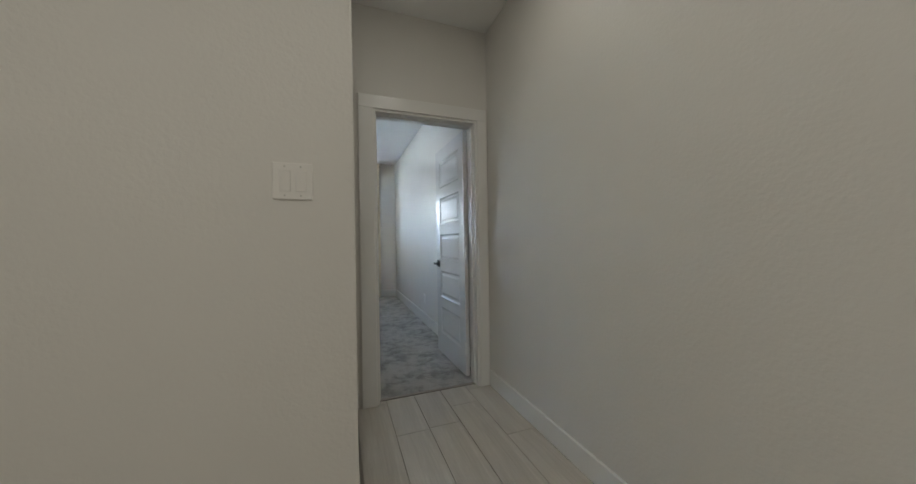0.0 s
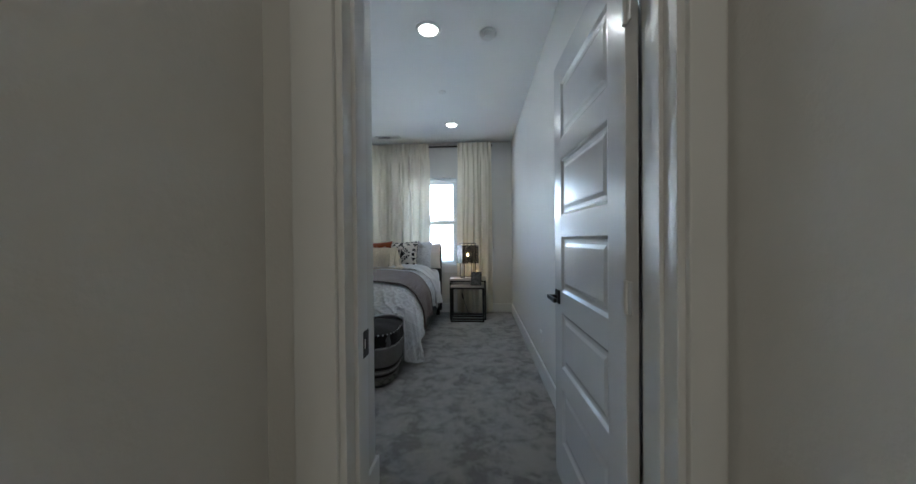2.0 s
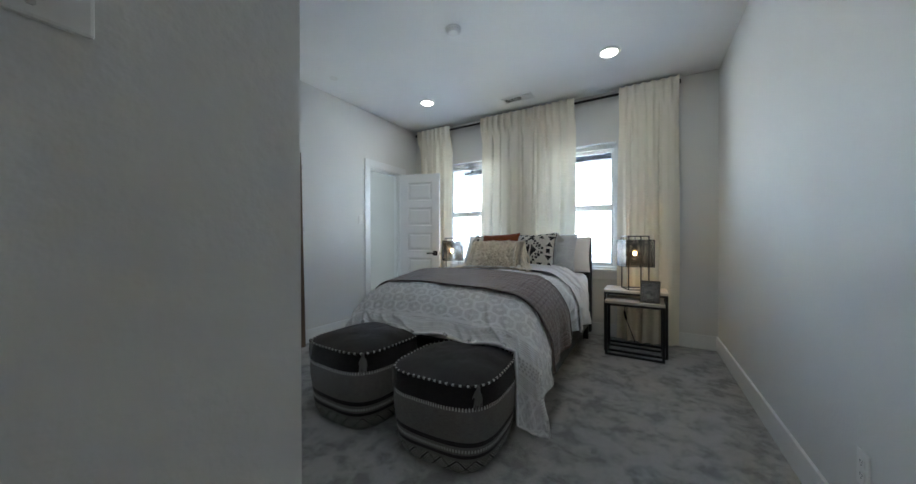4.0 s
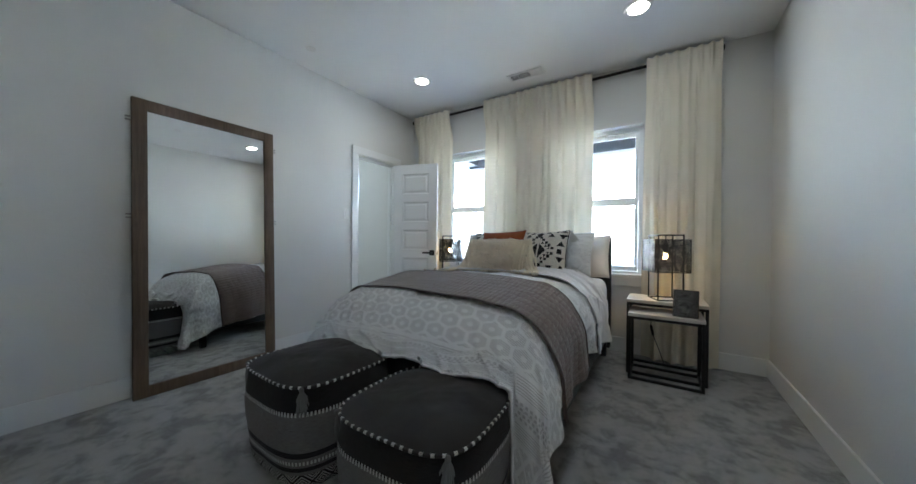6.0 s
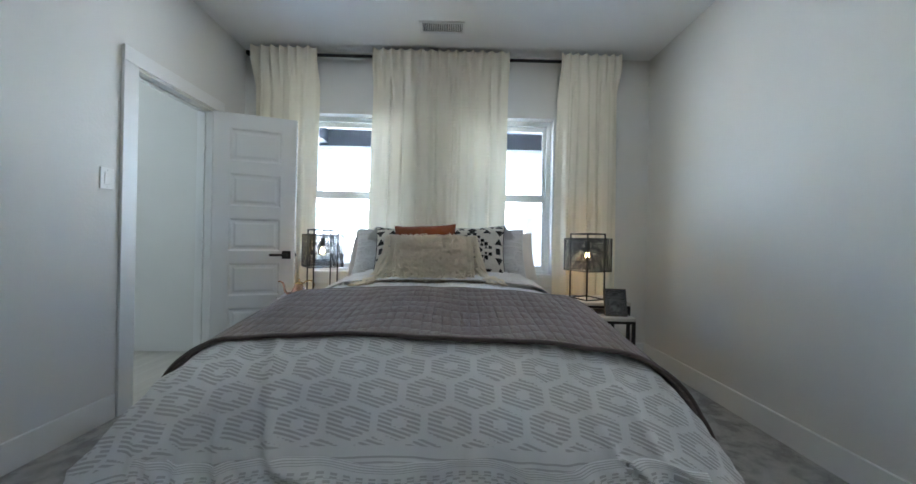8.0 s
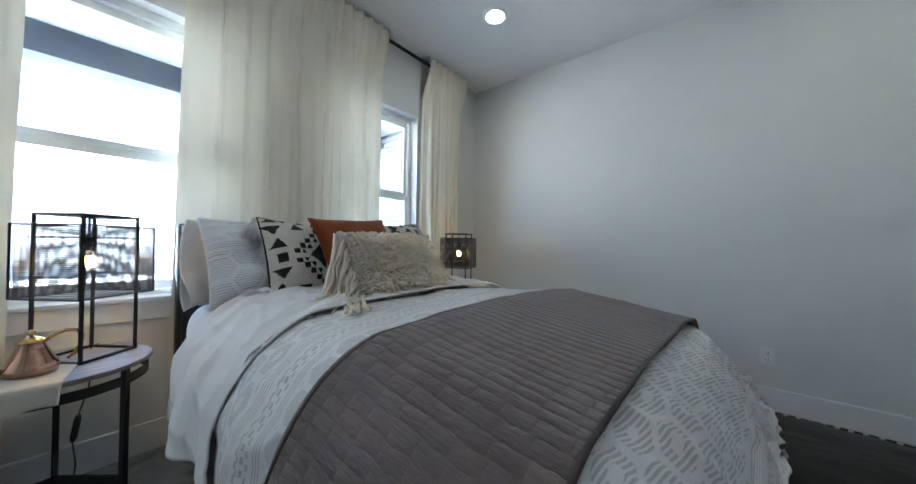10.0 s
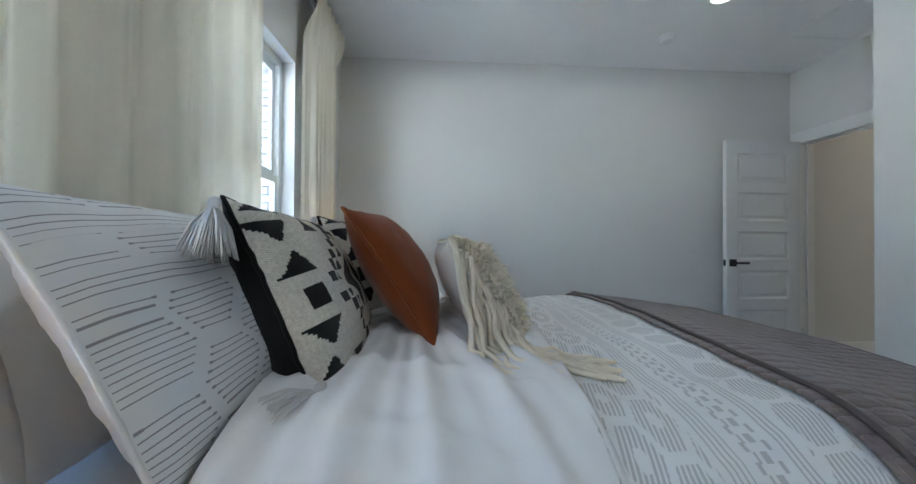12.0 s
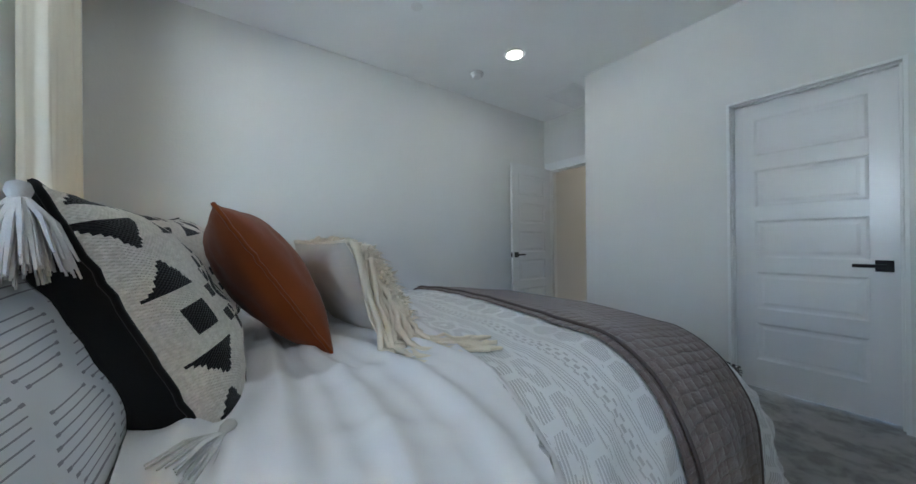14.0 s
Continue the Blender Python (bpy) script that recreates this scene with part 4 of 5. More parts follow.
def drape(name, parent, material, half, y0, y1, ztop, drop, nu, nv, thick, seed, foot=None, fold=0.035, hem=0.02, wrinkle=0.005, skew=0.0, radius=0.29, flare=0.10, slope=0.0, crease=0.0, bind=None):
    """Cloth over the bed from y0 (foot side) to y1, falling by drop on the left and right sides, and over the foot at y = foot."""
    halves = (half + 0.045, half)               # the cloth lies a little wider towards the bathroom side
    side = [w - radius + radius * math.pi / 2 + max(0.0, d - radius) for w, d in zip(halves, drop)]

    def place(u, v):
        s = -side[0] + (side[0] + side[1]) * u
        t = y0 + (y1 - y0) * v
        t += skew * s + hem * noise.noise(Vector((s * 2.3, seed, v * 2))) * (1 if v in (0.0, 1.0) else 0.4)
        wide = halves[0] if s < 0 else halves[1]
        out, down = rolled(abs(s), wide, radius)
        y, fdown, fout = t, 0.0, 0.0
        if foot is not None:
            dist = 1.0 - (t - foot)
            o, fdown = rolled(dist, 1.0, radius)
            y = foot + 1.0 - o
            h = max(0.0, fdown - radius * 0.5)
            fout = h * (0.10 + 0.55 * fold * 10 * 0.12 * (1 + math.sin(s * 13 + seed + 2 * noise.noise(Vector((s, seed, 0))))))
        h = max(0.0, down - radius * 0.5)
        wav = math.sin(t * 15 + seed + 3 * noise.noise(Vector((t * 1.1, seed, 1)))) + 0.5 * math.sin(t * 31 + seed * 2)
        sway = h * (flare + fold * 2.2 * wav)
        x = math.copysign(out + max(-0.02, sway), s)
        both = min(down, fdown)
        z = ztop - max(down, fdown) - 0.30 * both
        y -= max(0.0, fout) + 0.10 * both
        x += math.copysign(0.04 * both, s)
        inner = 1.0 if down < 0.01 and fdown < 0.01 else 0.6
        z += 0.052 * (1 - min(1.0, (abs(s) / wide) ** 2)) + slope * (t - 5.0) - 0.125 * max(0.0, 5.0 - t) - 0.030 * max(0.0, min(1.0, (t - 5.10) / 0.35))
        w = noise.noise(Vector((s * 3.2, t * 3.2, seed))) + 0.6 * noise.noise(Vector((s * 8, t * 7, seed + 3))) + 0.25 * noise.noise(Vector((s * 18, t * 15, seed + 7)))
        z += wrinkle * w * inner
        if foot is not None:
            rip = noise.noise(Vector((s * 9 + 3 * t, s * 2.0 - t * 1.2, seed + 11)))
            rip = (1 - min(1.0, abs(rip) * 2.2)) ** 2 - 0.2
            y -= 0.018 * rip * min(1.0, fdown / 0.15)
            z += 0.012 * rip * (1 if fdown < 0.05 and t < 4.75 else 0.3)
            x += math.copysign(0.016 * rip * min(1.0, down / 0.15), s)
        if crease:
            g = noise.noise(Vector((s * 1.0 + t * 3.0, s * 5.5 - t * 2.0, seed))) + 0.45 * noise.noise(Vector((s * 2.5 + t * 6, s * 12 - t * 4, seed + 2)))
            z += crease * ((1 - min(1.0, abs(g) * 1.6)) ** 2 - 0.25) * (1 if down < 0.25 else 0.3) * (0.25 + 0.75 * min(1.0, 6 * v, 6 * (1 - v)))
            ang = math.atan2(t - 5.80, abs(s) + 0.12)
            fan = math.sin(ang * 34 + 1.6 * noise.noise(Vector((s * 1.2, t * 2.0, seed)))) + 0.5 * math.sin(ang * 71 + s * 2)
            fan *= (0.35 + 0.9 * abs(noise.noise(Vector((s * 0.8, ang * 4.0, seed + 4))))) * min(1.0, abs(s) / 0.3, 6 * v, 6 * (1 - v))
            z += 0.014 * fan * (1 if down < 0.2 else 0.3)
            x += math.copysign(0.010 * fan * (1 if down > 0.12 else 0), s)
            x += math.copysign(crease * (1 - abs(g)) ** 2, s) * (1 if down > 0.08 else 0)
        x += 0.6 * wrinkle * w * (1 if down > 0.05 else 0) * math.copysign(1, s)
        y += -0.6 * wrinkle * w * (1 if fdown > 0.05 else 0)
        if fdown > 0.18 and -0.60 < s < 0.62:
            z = max(z, 0.485 + 0.012 * math.sin(s * 17) + 0.35 * max(0.0, 0.40 - fdown))
        return (x, y, max(z, 0.05 + 0.03 * abs(math.sin(t * 9)))), (s, t)

    ob = sheet(name, nu, nv, place, material, parent, thick=thick)
    if bind:
        for v in (0.0, 1.0) if foot is None else (0.0,):
            bm = bmesh.new()
            tube(bm, [Vector(place(k / 160, v)[0]) + Vector((0, 0, -0.004)) for k in range(161)], 0.0055, 8)
            part("binding", bm, bind, parent, "stitched edge binding", True)
    return ob


M_BINDING = cloth("dark_taupe_binding", (0.105, 0.083, 0.078), 0.8, 700.0, 0.3)
duvet = thing("duvet", pose(XB, 0, 0), "white duvet woven with grey medallions and bands", "duvet")
drape("cover", duvet, M_DUVET, 0.735, 3.93, 5.48, 0.772, (0.52, 0.39), 230, 170, 0.014, 4.0, foot=4.38, fold=0.034, hem=0.045, wrinkle=0.013, slope=0.02, radius=0.25, flare=0.06, bind=M_SHEET)
fold_back = thing("top_sheet", pose(XB, 0, 0), "smooth white top sheet folded back across the bed", "sheet")
drape("fold", fold_back, M_SHEET, 0.745, 5.435, 5.99, 0.800, (0.42, 0.46), 210, 90, 0.006, 9.0, flare=0.05, fold=0.035, hem=0.035, wrinkle=0.003, skew=-0.02, crease=0.013, slope=0.02)
throw = thing("throw_blanket", pose(XB, 0, 0), "taupe quilted throw blanket across the bed", "throw blanket")
drape("quilt", throw, M_QUILT, 0.752, 4.560, 5.035, 0.791, (0.53, 0.40), 220, 60, 0.012, 4.0, fold=0.030, hem=0.012, wrinkle=0.007, slope=0.02, radius=0.25, flare=0.10, skew=-0.05, bind=M_BINDING)

drape("under_layer", throw, M_QUILT, 0.746, 4.615, 5.064, 0.783, (0.50, 0.37), 200, 40, 0.006, 4.0, fold=0.030, hem=0.012, wrinkle=0.007, slope=0.02, radius=0.25, flare=0.09, skew=-0.05)


# ---- pillows ----
def pillow_shape(w, h, t, seed, plump=2.6, pinch=0.07):
    def place(a, b, side):
        edge = 1 - pinch * (1 - b * b) * abs(a) ** 3
        edge2 = 1 - pinch * (1 - a * a) * abs(b) ** 3
        k = max(0.0, (1 - abs(a) ** plump) * (1 - abs(b) ** plump))
        n = noise.noise(Vector((a * 2.1 + seed, b * 2.1, seed))) + 0.5 * noise.noise(Vector((a * 5 + seed, b * 5, seed)))
        ripple = 0.003 * noise.noise(Vector((a * 11, b * 11, seed))) * (1 - k)
        y = side * (t / 2 * k ** 0.62 * (1 + 0.14 * n) + 0.003 + ripple * 0.5)
        return (w / 2 * a * edge, y + ripple, h / 2 * b * edge2 + 0.008 * n * (1 - b) * 0.5)

    return place


def pillow(name, at, w, h, t, seed, front, back, label, category="pillow", group="", plump=2.6, pinch=0.07, piping=None, res=36):
    p = thing(name, at, label, category, group)
    shape = pillow_shape(w, h, t, seed, plump, pinch)
    for part_name, side, mat in (("front", -1, front), ("back", 1, back)):
        def place(u, v, side=side):
            a, b = u * 2 - 1, v * 2 - 1
            if side > 0:
                a = -a
            return shape(a, b, side), (a * w / 2, b * h / 2)
        sheet(part_name, res, res, place, mat, p)
    bm = bmesh.new()
    ring = []
    for k in range(96):
        q = k / 96 * 4
        e, f = int(q), (q % 1) * 2 - 1
        a, b = ((f, -1), (1, f), (-f, 1), (-1, -f))[e]
        x, y, z = shape(a, b, 1)
        ring.append((x, 0.0 + (y - 0.003), z))
    tube(bm, ring + [ring[0]], 0.0042 if piping else 0.0034, 6, False)
    part("seam", bm, piping or front, p, "", True)
    return p, shape


def strand(bm, points, r, sides=5):
    tube(bm, points, [r * (1.0 if i < len(points) - 1 else 0.5) for i in range(len(points))], sides)


def tassel(parent, at, seed, length=0.085, count=46, spread=0.038, material=None):
    rnd = random.Random(seed)
    bm = bmesh.new()
    lathe(bm, ((0.003, 0.008), (0.008, 0.005), (0.010, -0.003), (0.007, -0.012), (0.010, -0.020)), 12)
    head = part("tassel", bm, material, parent, "yarn tassel", True, at)
    bm = bmesh.new()
    for _ in range(count):
        a, r = rnd.uniform(0, 2 * math.pi), spread * math.sqrt(rnd.random())
        c, s = math.cos(a), math.sin(a)
        ln = length * rnd.uniform(0.8, 1.05)
        strand(bm, ((c * 0.007, s * 0.007, -0.014), (c * r * 0.65, s * r * 0.65, -0.014 - ln * 0.4), (c * r, s * r, -0.014 - ln)), 0.0026, 4)
    tagged(part("yarn", bm, material, head), "", "", "", "stuff")


Z0 = 0.79                                   # top of the made bed under the pillows
case, case_shape = pillow("sleeping_pillow", pose(-0.895, 6.300, 0.915, -24, 3, 3), 0.64, 0.41, 0.15, 1, M_PILLOWCASE, M_PILLOWCASE, "ivory cotton pillow propped on the headboard", "pillow", "sleeping pillows", 2.2, 0.05)
for side in (-1, 1):
    def cuff(u, v, side=side):
        """The loose open end of the pillowcase, creased and spread apart."""
        x, y, z = case_shape(-0.90, v * 1.9 - 0.95, side)
        out = 0.115 * u * (0.75 + 0.25 * math.sin(math.pi * v))
        fold = 0.030 * math.sin(5.0 * v + 1.5 * side) * u + 0.022 * abs(math.sin(7.0 * v + 0.6)) * u * side
        return (x - out, y * (1 - 0.75 * u) - 0.055 * u * u + fold, z * (1 + 0.02 * u) - 0.035 * u * u), (u * 0.15, v * 0.4)
    sheet("case_hem", 14, 40, cuff, M_PILLOWCASE, case, "", 0.003)
pillow("sleeping_pillow", pose(-0.145, 6.300, 0.915, -24, -3, -2), 0.66, 0.41, 0.15, 5, M_PILLOWCASE, M_PILLOWCASE, "ivory cotton pillow propped on the headboard", "pillow", "sleeping pillows", 2.2, 0.05)
pillow("sham_pillow", pose(-0.905, 6.140, 0.925, -29, 2, 5), 0.64, 0.43, 0.19, 12, M_SHAM, M_SHEET, "white pillow sham with grey stitched lines", "pillow", "sham pillows", 2.6, 0.05, M_SHEET)
pillow("sham_pillow", pose(-0.250, 6.140, 0.945, -25, -1, -4), 0.64, 0.42, 0.16, 17, M_SHAM, M_SHEET, "white pillow sham with grey stitched lines", "pillow", "sham pillows", 2.6, 0.05, M_SHEET)
for i, (at, seed) in enumerate(((pose(-0.812, 5.998, 0.926, -23, 2, 6), 21), (pose(-0.340, 5.985, 0.945, -19, -2, -6), 27))):
    p, shape = pillow("woven_cushion", at, 0.47, 0.43, 0.205, seed, M_IKAT, M_BACK, "black and cream woven cushion with corner tassels", "cushion", "woven cushions", 2.6, 0.075, M_BACK)
    for j, (a, b) in enumerate(((-1, 1), (1, 1), (-1, -1), (1, -1))):
        x, y, z = shape(a, b, 1)
        if b > 0:
            m = pose(x + 0.009 * a, 0.010, z - 0.006, 18, -16 * a, 0)
        else:
            m = pose(x + 0.018 * a, -0.030, z + 0.075, 55, -62 * a, 0)
        tassel(p, m, seed + j, 0.082 if b > 0 else 0.062, 90, 0.040 if b > 0 else 0.058, M_GREY_YARN)
pillow("velvet_cushion", pose(-0.665, 5.812, 0.984, -33, -3, 2), 0.42, 0.385, 0.15, 33, M_RUST, M_RUST, "rust velvet cushion leaning on the woven cushions", "cushion", "", 2.4, 0.09, M_RUST)

LUMBAR = pose(-0.605, 5.592, 0.922, -33, 0, 3)
lumbar, lshape = pillow("shaggy_cushion", LUMBAR, 0.51, 0.345, 0.145, 41, M_YARN, cloth("natural_linen", (0.66, 0.60, 0.53)), "cream shaggy wool cushion with braided ends and long fringe", "cushion", "", 2.6, 0.03, M_YARN)
rnd = random.Random(77)
bm = bmesh.new()
for _ in range(3000):
    a, b = rnd.uniform(-0.74, 0.78), rnd.uniform(-0.97, 0.97)
    x, y, z = lshape(a, b, -1)
    dx, dz = rnd.uniform(-1, 1), rnd.uniform(-1.1, 0.5)
    ln = rnd.uniform(0.030, 0.060) * (1.0 if b < 0.6 else 0.6)
    o = rnd.uniform(0.30, 1.0)
    p0 = Vector((x, y + 0.002, z))
    p1 = p0 + Vector((dx * 0.3, -o, dz * 0.3 + 0.1)) * ln * 0.55
    p2 = p1 + Vector((dx * 0.8, -o * 0.5, dz * 0.8 - 0.25)) * ln * 0.55
    side = Vector((dz, 0.2, -dx)).normalized() * rnd.uniform(0.0038, 0.0062)
    v = [bm.verts.new(q) for q in (p0 - side, p0 + side, p1 - side * 0.9, p1 + side * 0.9, p2)]
    bm.faces.new((v[0], v[1], v[3], v[2]))
    bm.faces.new((v[2], v[3], v[4]))
tagged(part("shag", bm, M_YARN, lumbar, "loose cream wool shag"), "", "", "", "stuff")
bm = bmesh.new()
for a0, n in ((-0.97, 3), (0.80, 3)):
    for c in range(n):
        for k in range(22):
            b = -0.92 + 1.84 * k / 21
            x, y, z = lshape(a0 + 0.075 * c, b, -1)
            lean = 0.010 if c % 2 else -0.010
            tube(bm, ((x - lean, y + 0.001, z - 0.006), (x, y - 0.006, z), (x + lean, y + 0.001, z + 0.008)), [0.0045, 0.0066, 0.0045], 6)
tagged(part("braided_end", bm, M_YARN, lumbar, "chunky braided wool rows", True), "", "", "", "stuff")


def bed_top(x, y):
    """Height at which a cord lies on the made bed."""
    d = min(1.0, abs(x - XB) / 0.73)
    sag = max(0.0, abs(x - XB) - 0.45)
    return (0.800 if y > 5.44 else 0.786) + 0.052 * (1 - d * d) + 0.02 * (y - 5.0) - 0.030 * max(0.0, min(1.0, (y - 5.10) / 0.35)) - 1.7 * sag * sag


inv = (LUMBAR).inverted()
for end in (-1, 1):
    for k in range(25):
        b = 0.97 - 1.94 * k / 24
        x, y, z = lshape(end, b, 1)
        start = LUMBAR @ Vector((x, 0, z))
        reach = rnd.uniform(0.24, 0.42)
        ex = end * (rnd.uniform(0.03, 0.11) if end < 0 else rnd.uniform(0.02, 0.10))
        fall = max(0.012, start.z - bed_top(start.x + ex, start.y - 0.06))
        trail = max(0.04, min(0.12, reach - fall))
        pts = [start, start + Vector((end * 0.020, -0.010, 0.006)), start + Vector((end * 0.030 + ex * 0.2, -0.025, -fall * 0.45)), start + Vector((end * 0.034 + ex * 0.5, -0.045, -fall * 0.92))]
        for f in (0.25, 0.6, 1.0):
            q = start + Vector((end * 0.034 + ex * (0.5 + 0.9 * f), -0.045 - trail * f, 0))
            q.z = bed_top(q.x, q.y)
            pts.append(q)
        fine = []
        for i in range(len(pts) - 1):
            for f in (0.0, 0.5):
                q = pts[i].lerp(pts[i + 1], f)
                fine.append(q + Vector((rnd.uniform(-1, 1), rnd.uniform(-1, 1), rnd.uniform(-0.3, 0.6))) * 0.010)
        fine.append(pts[-1])
        bm = bmesh.new()
        strand(bm, [inv @ q for q in fine], 0.0070, 7)
        part("fringe_cord", bm, M_YARN, lumbar, "", True)


# ---- poufs ----
def pouf_material():
    n = Nodes("pouf_weave")
    u, v = n.uv()
    fib = n.noise(1.0, 3.0, 0.6, n.stretch(40.0, 700.0, 1.0, "UV"))
    grey = n.ramp(fib, ((0.3, (0.100, 0.092, 0.088)), (0.7, (0.220, 0.204, 0.196))))
    dark = n.ramp(fib, ((0.3, (0.010, 0.009, 0.010)), (0.7, (0.030, 0.027, 0.028))))
    black = either(n, n.math("GREATER_THAN", v, 0.305), between(n, v, 0.140, 0.162), between(n, v, 0.085, 0.102), n.math("LESS_THAN", v, 0.070))
    col = n.mix(black, grey, dark)
    dash = n.math("MULTIPLY", wave(n, u, 0.0135, 0.0), either(n, between(n, v, 0.296, 0.312), between(n, v, 0.112, 0.127)))
    zig = lattice(n, u, v, 0.080, 0.072)
    zig = n.math("MULTIPLY", n.math("GREATER_THAN", n.math("SINE", n.math("MULTIPLY", zig, 2 * math.pi / 0.1667)), 0.0), n.math("LESS_THAN", v, 0.070))
    col = n.mix(n.math("MULTIPLY", n.math("MAXIMUM", dash, n.math("MULTIPLY", zig, 0.85)), 0.9), col, (0.56, 0.54, 0.50))
    h = n.math("ADD", fib, n.math("MULTIPLY", n.math("MAXIMUM", dash, zig), 0.7))
    return n.done(col, 0.95, 0.0, n.bump(h, 0.6, 0.003), 0.1, Sheen_Weight=0.1)


M_POUF = pouf_material()
M_POUF_TOP = cloth("charcoal_cotton", (0.036, 0.033, 0.033), 0.95, 500.0, 0.6, 0.25, 0.15)
M_DASH = cloth("white_cord", (0.62, 0.60, 0.57), 0.9, 500.0, 0.3, 0.1)
M_TASSEL_DARK = cloth("charcoal_grey_yarn", (0.17, 0.162, 0.158), 0.95, 300.0, 0.4, 0.5)


def squircle(a, half, e=5.0):
    c, s = math.cos(a), math.sin(a)
    k = half * (abs(c) ** e + abs(s) ** e) ** (-1 / e)
    return k * c, k * s


def pouf_girth(z):
    return 0.950 + 0.13 * math.sin(min(1.0, z / 0.40) * math.pi * 0.80) + (0.0 if z > 0.03 else -0.06 * (1 - z / 0.03))


def pouf(at, label):
    p = thing("pouf", at, label, "pouf", "poufs at the foot of the bed")
    half = 0.273

    def side(u, v):
        z = 0.002 + 0.398 * v
        x, y = squircle(2 * math.pi * u, half * pouf_girth(z), 3.3)
        w = 0.006 * noise.noise(Vector((x * 6, y * 6, z * 9)))
        return (x * (1 + w * 3), y * (1 + w * 3), z), (u * 1.88, z)

    sheet("body", 112, 32, side, M_POUF, p, "woven cotton body with grey, black and white bands")

    def top(u, v):
        x, y = squircle(2 * math.pi * u, half * pouf_girth(0.40) * (1 - v), 3.9 - 1.6 * v)
        r = 1 - v
        z = 0.400 + 0.048 * (1 - r ** 3.0) + 0.006 * noise.noise(Vector((x * 9, y * 9, 2))) + 0.003 * noise.noise(Vector((x * 30, y * 30, 5)))
        return (x, y, z), (x, y)

    sheet("top", 80, 16, top, M_POUF_TOP, p, "soft charcoal cotton top")
    cord = bmesh.new()
    ring = [Vector((*squircle(2 * math.pi * k / 120, half * pouf_girth(0.40) + 0.002, 3.9), 0.403)) for k in range(121)]
    tube(cord, ring, 0.0052, 7, False)
    piping = part("piping", cord, M_POUF_TOP, p, "", True)
    bm = bmesh.new()
    for k in range(0, 120, 2):
        a, b = ring[k], ring[k + 1]
        d = (b - a).normalized() * 0.0092
        c = (a + b) / 2
        tube(bm, (c - d, c - d * 0.6, c + d * 0.6, c + d), [0.002, 0.0056, 0.0056, 0.002], 7)
    tagged(part("white_stitches", bm, M_DASH, piping, "white stitched dashes"), "", "", "", "stuff")
    for i, a in enumerate((225, 315)):
        x, y = squircle(radians(a), half * pouf_girth(0.40) + 0.010, 3.9)
        tassel(p, pose(x, y, 0.400, 0, 0, 0) @ pose(0, 0, 0, 12 if y < 0 else -12, -12 if x < 0 else 12, 0), 90 + i, 0.085, 64, 0.034, M_TASSEL_DARK)
    return p


first = pouf(pose(-0.205, 4.158, 0, 0, 0, 2) @ Matrix.Diagonal((1, 1, 1.06, 1)), "square black and grey woven cotton pouf against the bed foot")
copy_thing(first, pose(-0.892, 4.152, 0, 0, 0, -2) @ Matrix.Diagonal((1, 1, 1.06, 1)))


# ---- nesting side tables ----
def nest_table(at, w, d, h, label):
    t = thing("nesting_table", at, label, "side table", "nesting side tables")
    b = 0.020
    for x in (-w / 2, w / 2 - b):
        for y in (0.0, d - b):
            bm = bmesh.new()
            box(bm, x, x + b, y, y + b, 0.0, h - 0.024, 0.0015)
            part("leg", bm, M_BLACK, t)
        for z in (0.0, h - 0.0445):
            part("side_rail", boxes((x + 0.001, x + b - 0.001, b, d - b, z, z + 0.0195)), M_BLACK, t)
    for y in (0.0, d - b):
        for z in (0.0, h - 0.0445):
            part("rail", boxes((-w / 2 + b, w / 2 - b, y + 0.001, y + b - 0.001, z, z + 0.0195)), M_BLACK, t)
    bm = bmesh.new()
    box(bm, -w / 2 - 0.002, w / 2 + 0.002, -0.002, d + 0.002, h - 0.024, h, 0.002)
    part("tabletop", bm, M_PALE_TOP, t, "whitewashed wooden top")


nest_table(pose(0.602, 6.075, 0), 0.530, 0.33, 0.598, "taller black metal side table with a whitewashed top")
nest_table(pose(0.598, 5.950, 0), 0.478, 0.32, 0.512, "lower black metal side table nested under the taller one")


# ---- table lamps ----
def perforated():
    n = Nodes("perforated_black_metal")
    u, v = n.uv()
    row = n.math("FLOOR", n.math("DIVIDE", v, 0.0065))
    uu = n.math("ADD", u, n.math("MULTIPLY", n.math("MODULO", row, 2.0), 0.00325))
    p = n.math("SUBTRACT", n.math("FRACT", n.math("DIVIDE", uu, 0.0065)), 0.5)
    q = n.math("SUBTRACT", n.math("FRACT", n.math("DIVIDE", v, 0.0065)), 0.5)
    hole = n.math("LESS_THAN", n.math("ADD", n.math("MULTIPLY", p, p), n.math("MULTIPLY", q, q)), 0.105)
    n.done((0.015, 0.015, 0.016), 0.4, 0.0, None, None, Alpha=n.math("SUBTRACT", 1.0, hole))
    return n.mat


M_MESH = perforated()
M_BULB = glass_material("clear_bulb_glass", (1.0, 0.86, 0.62))


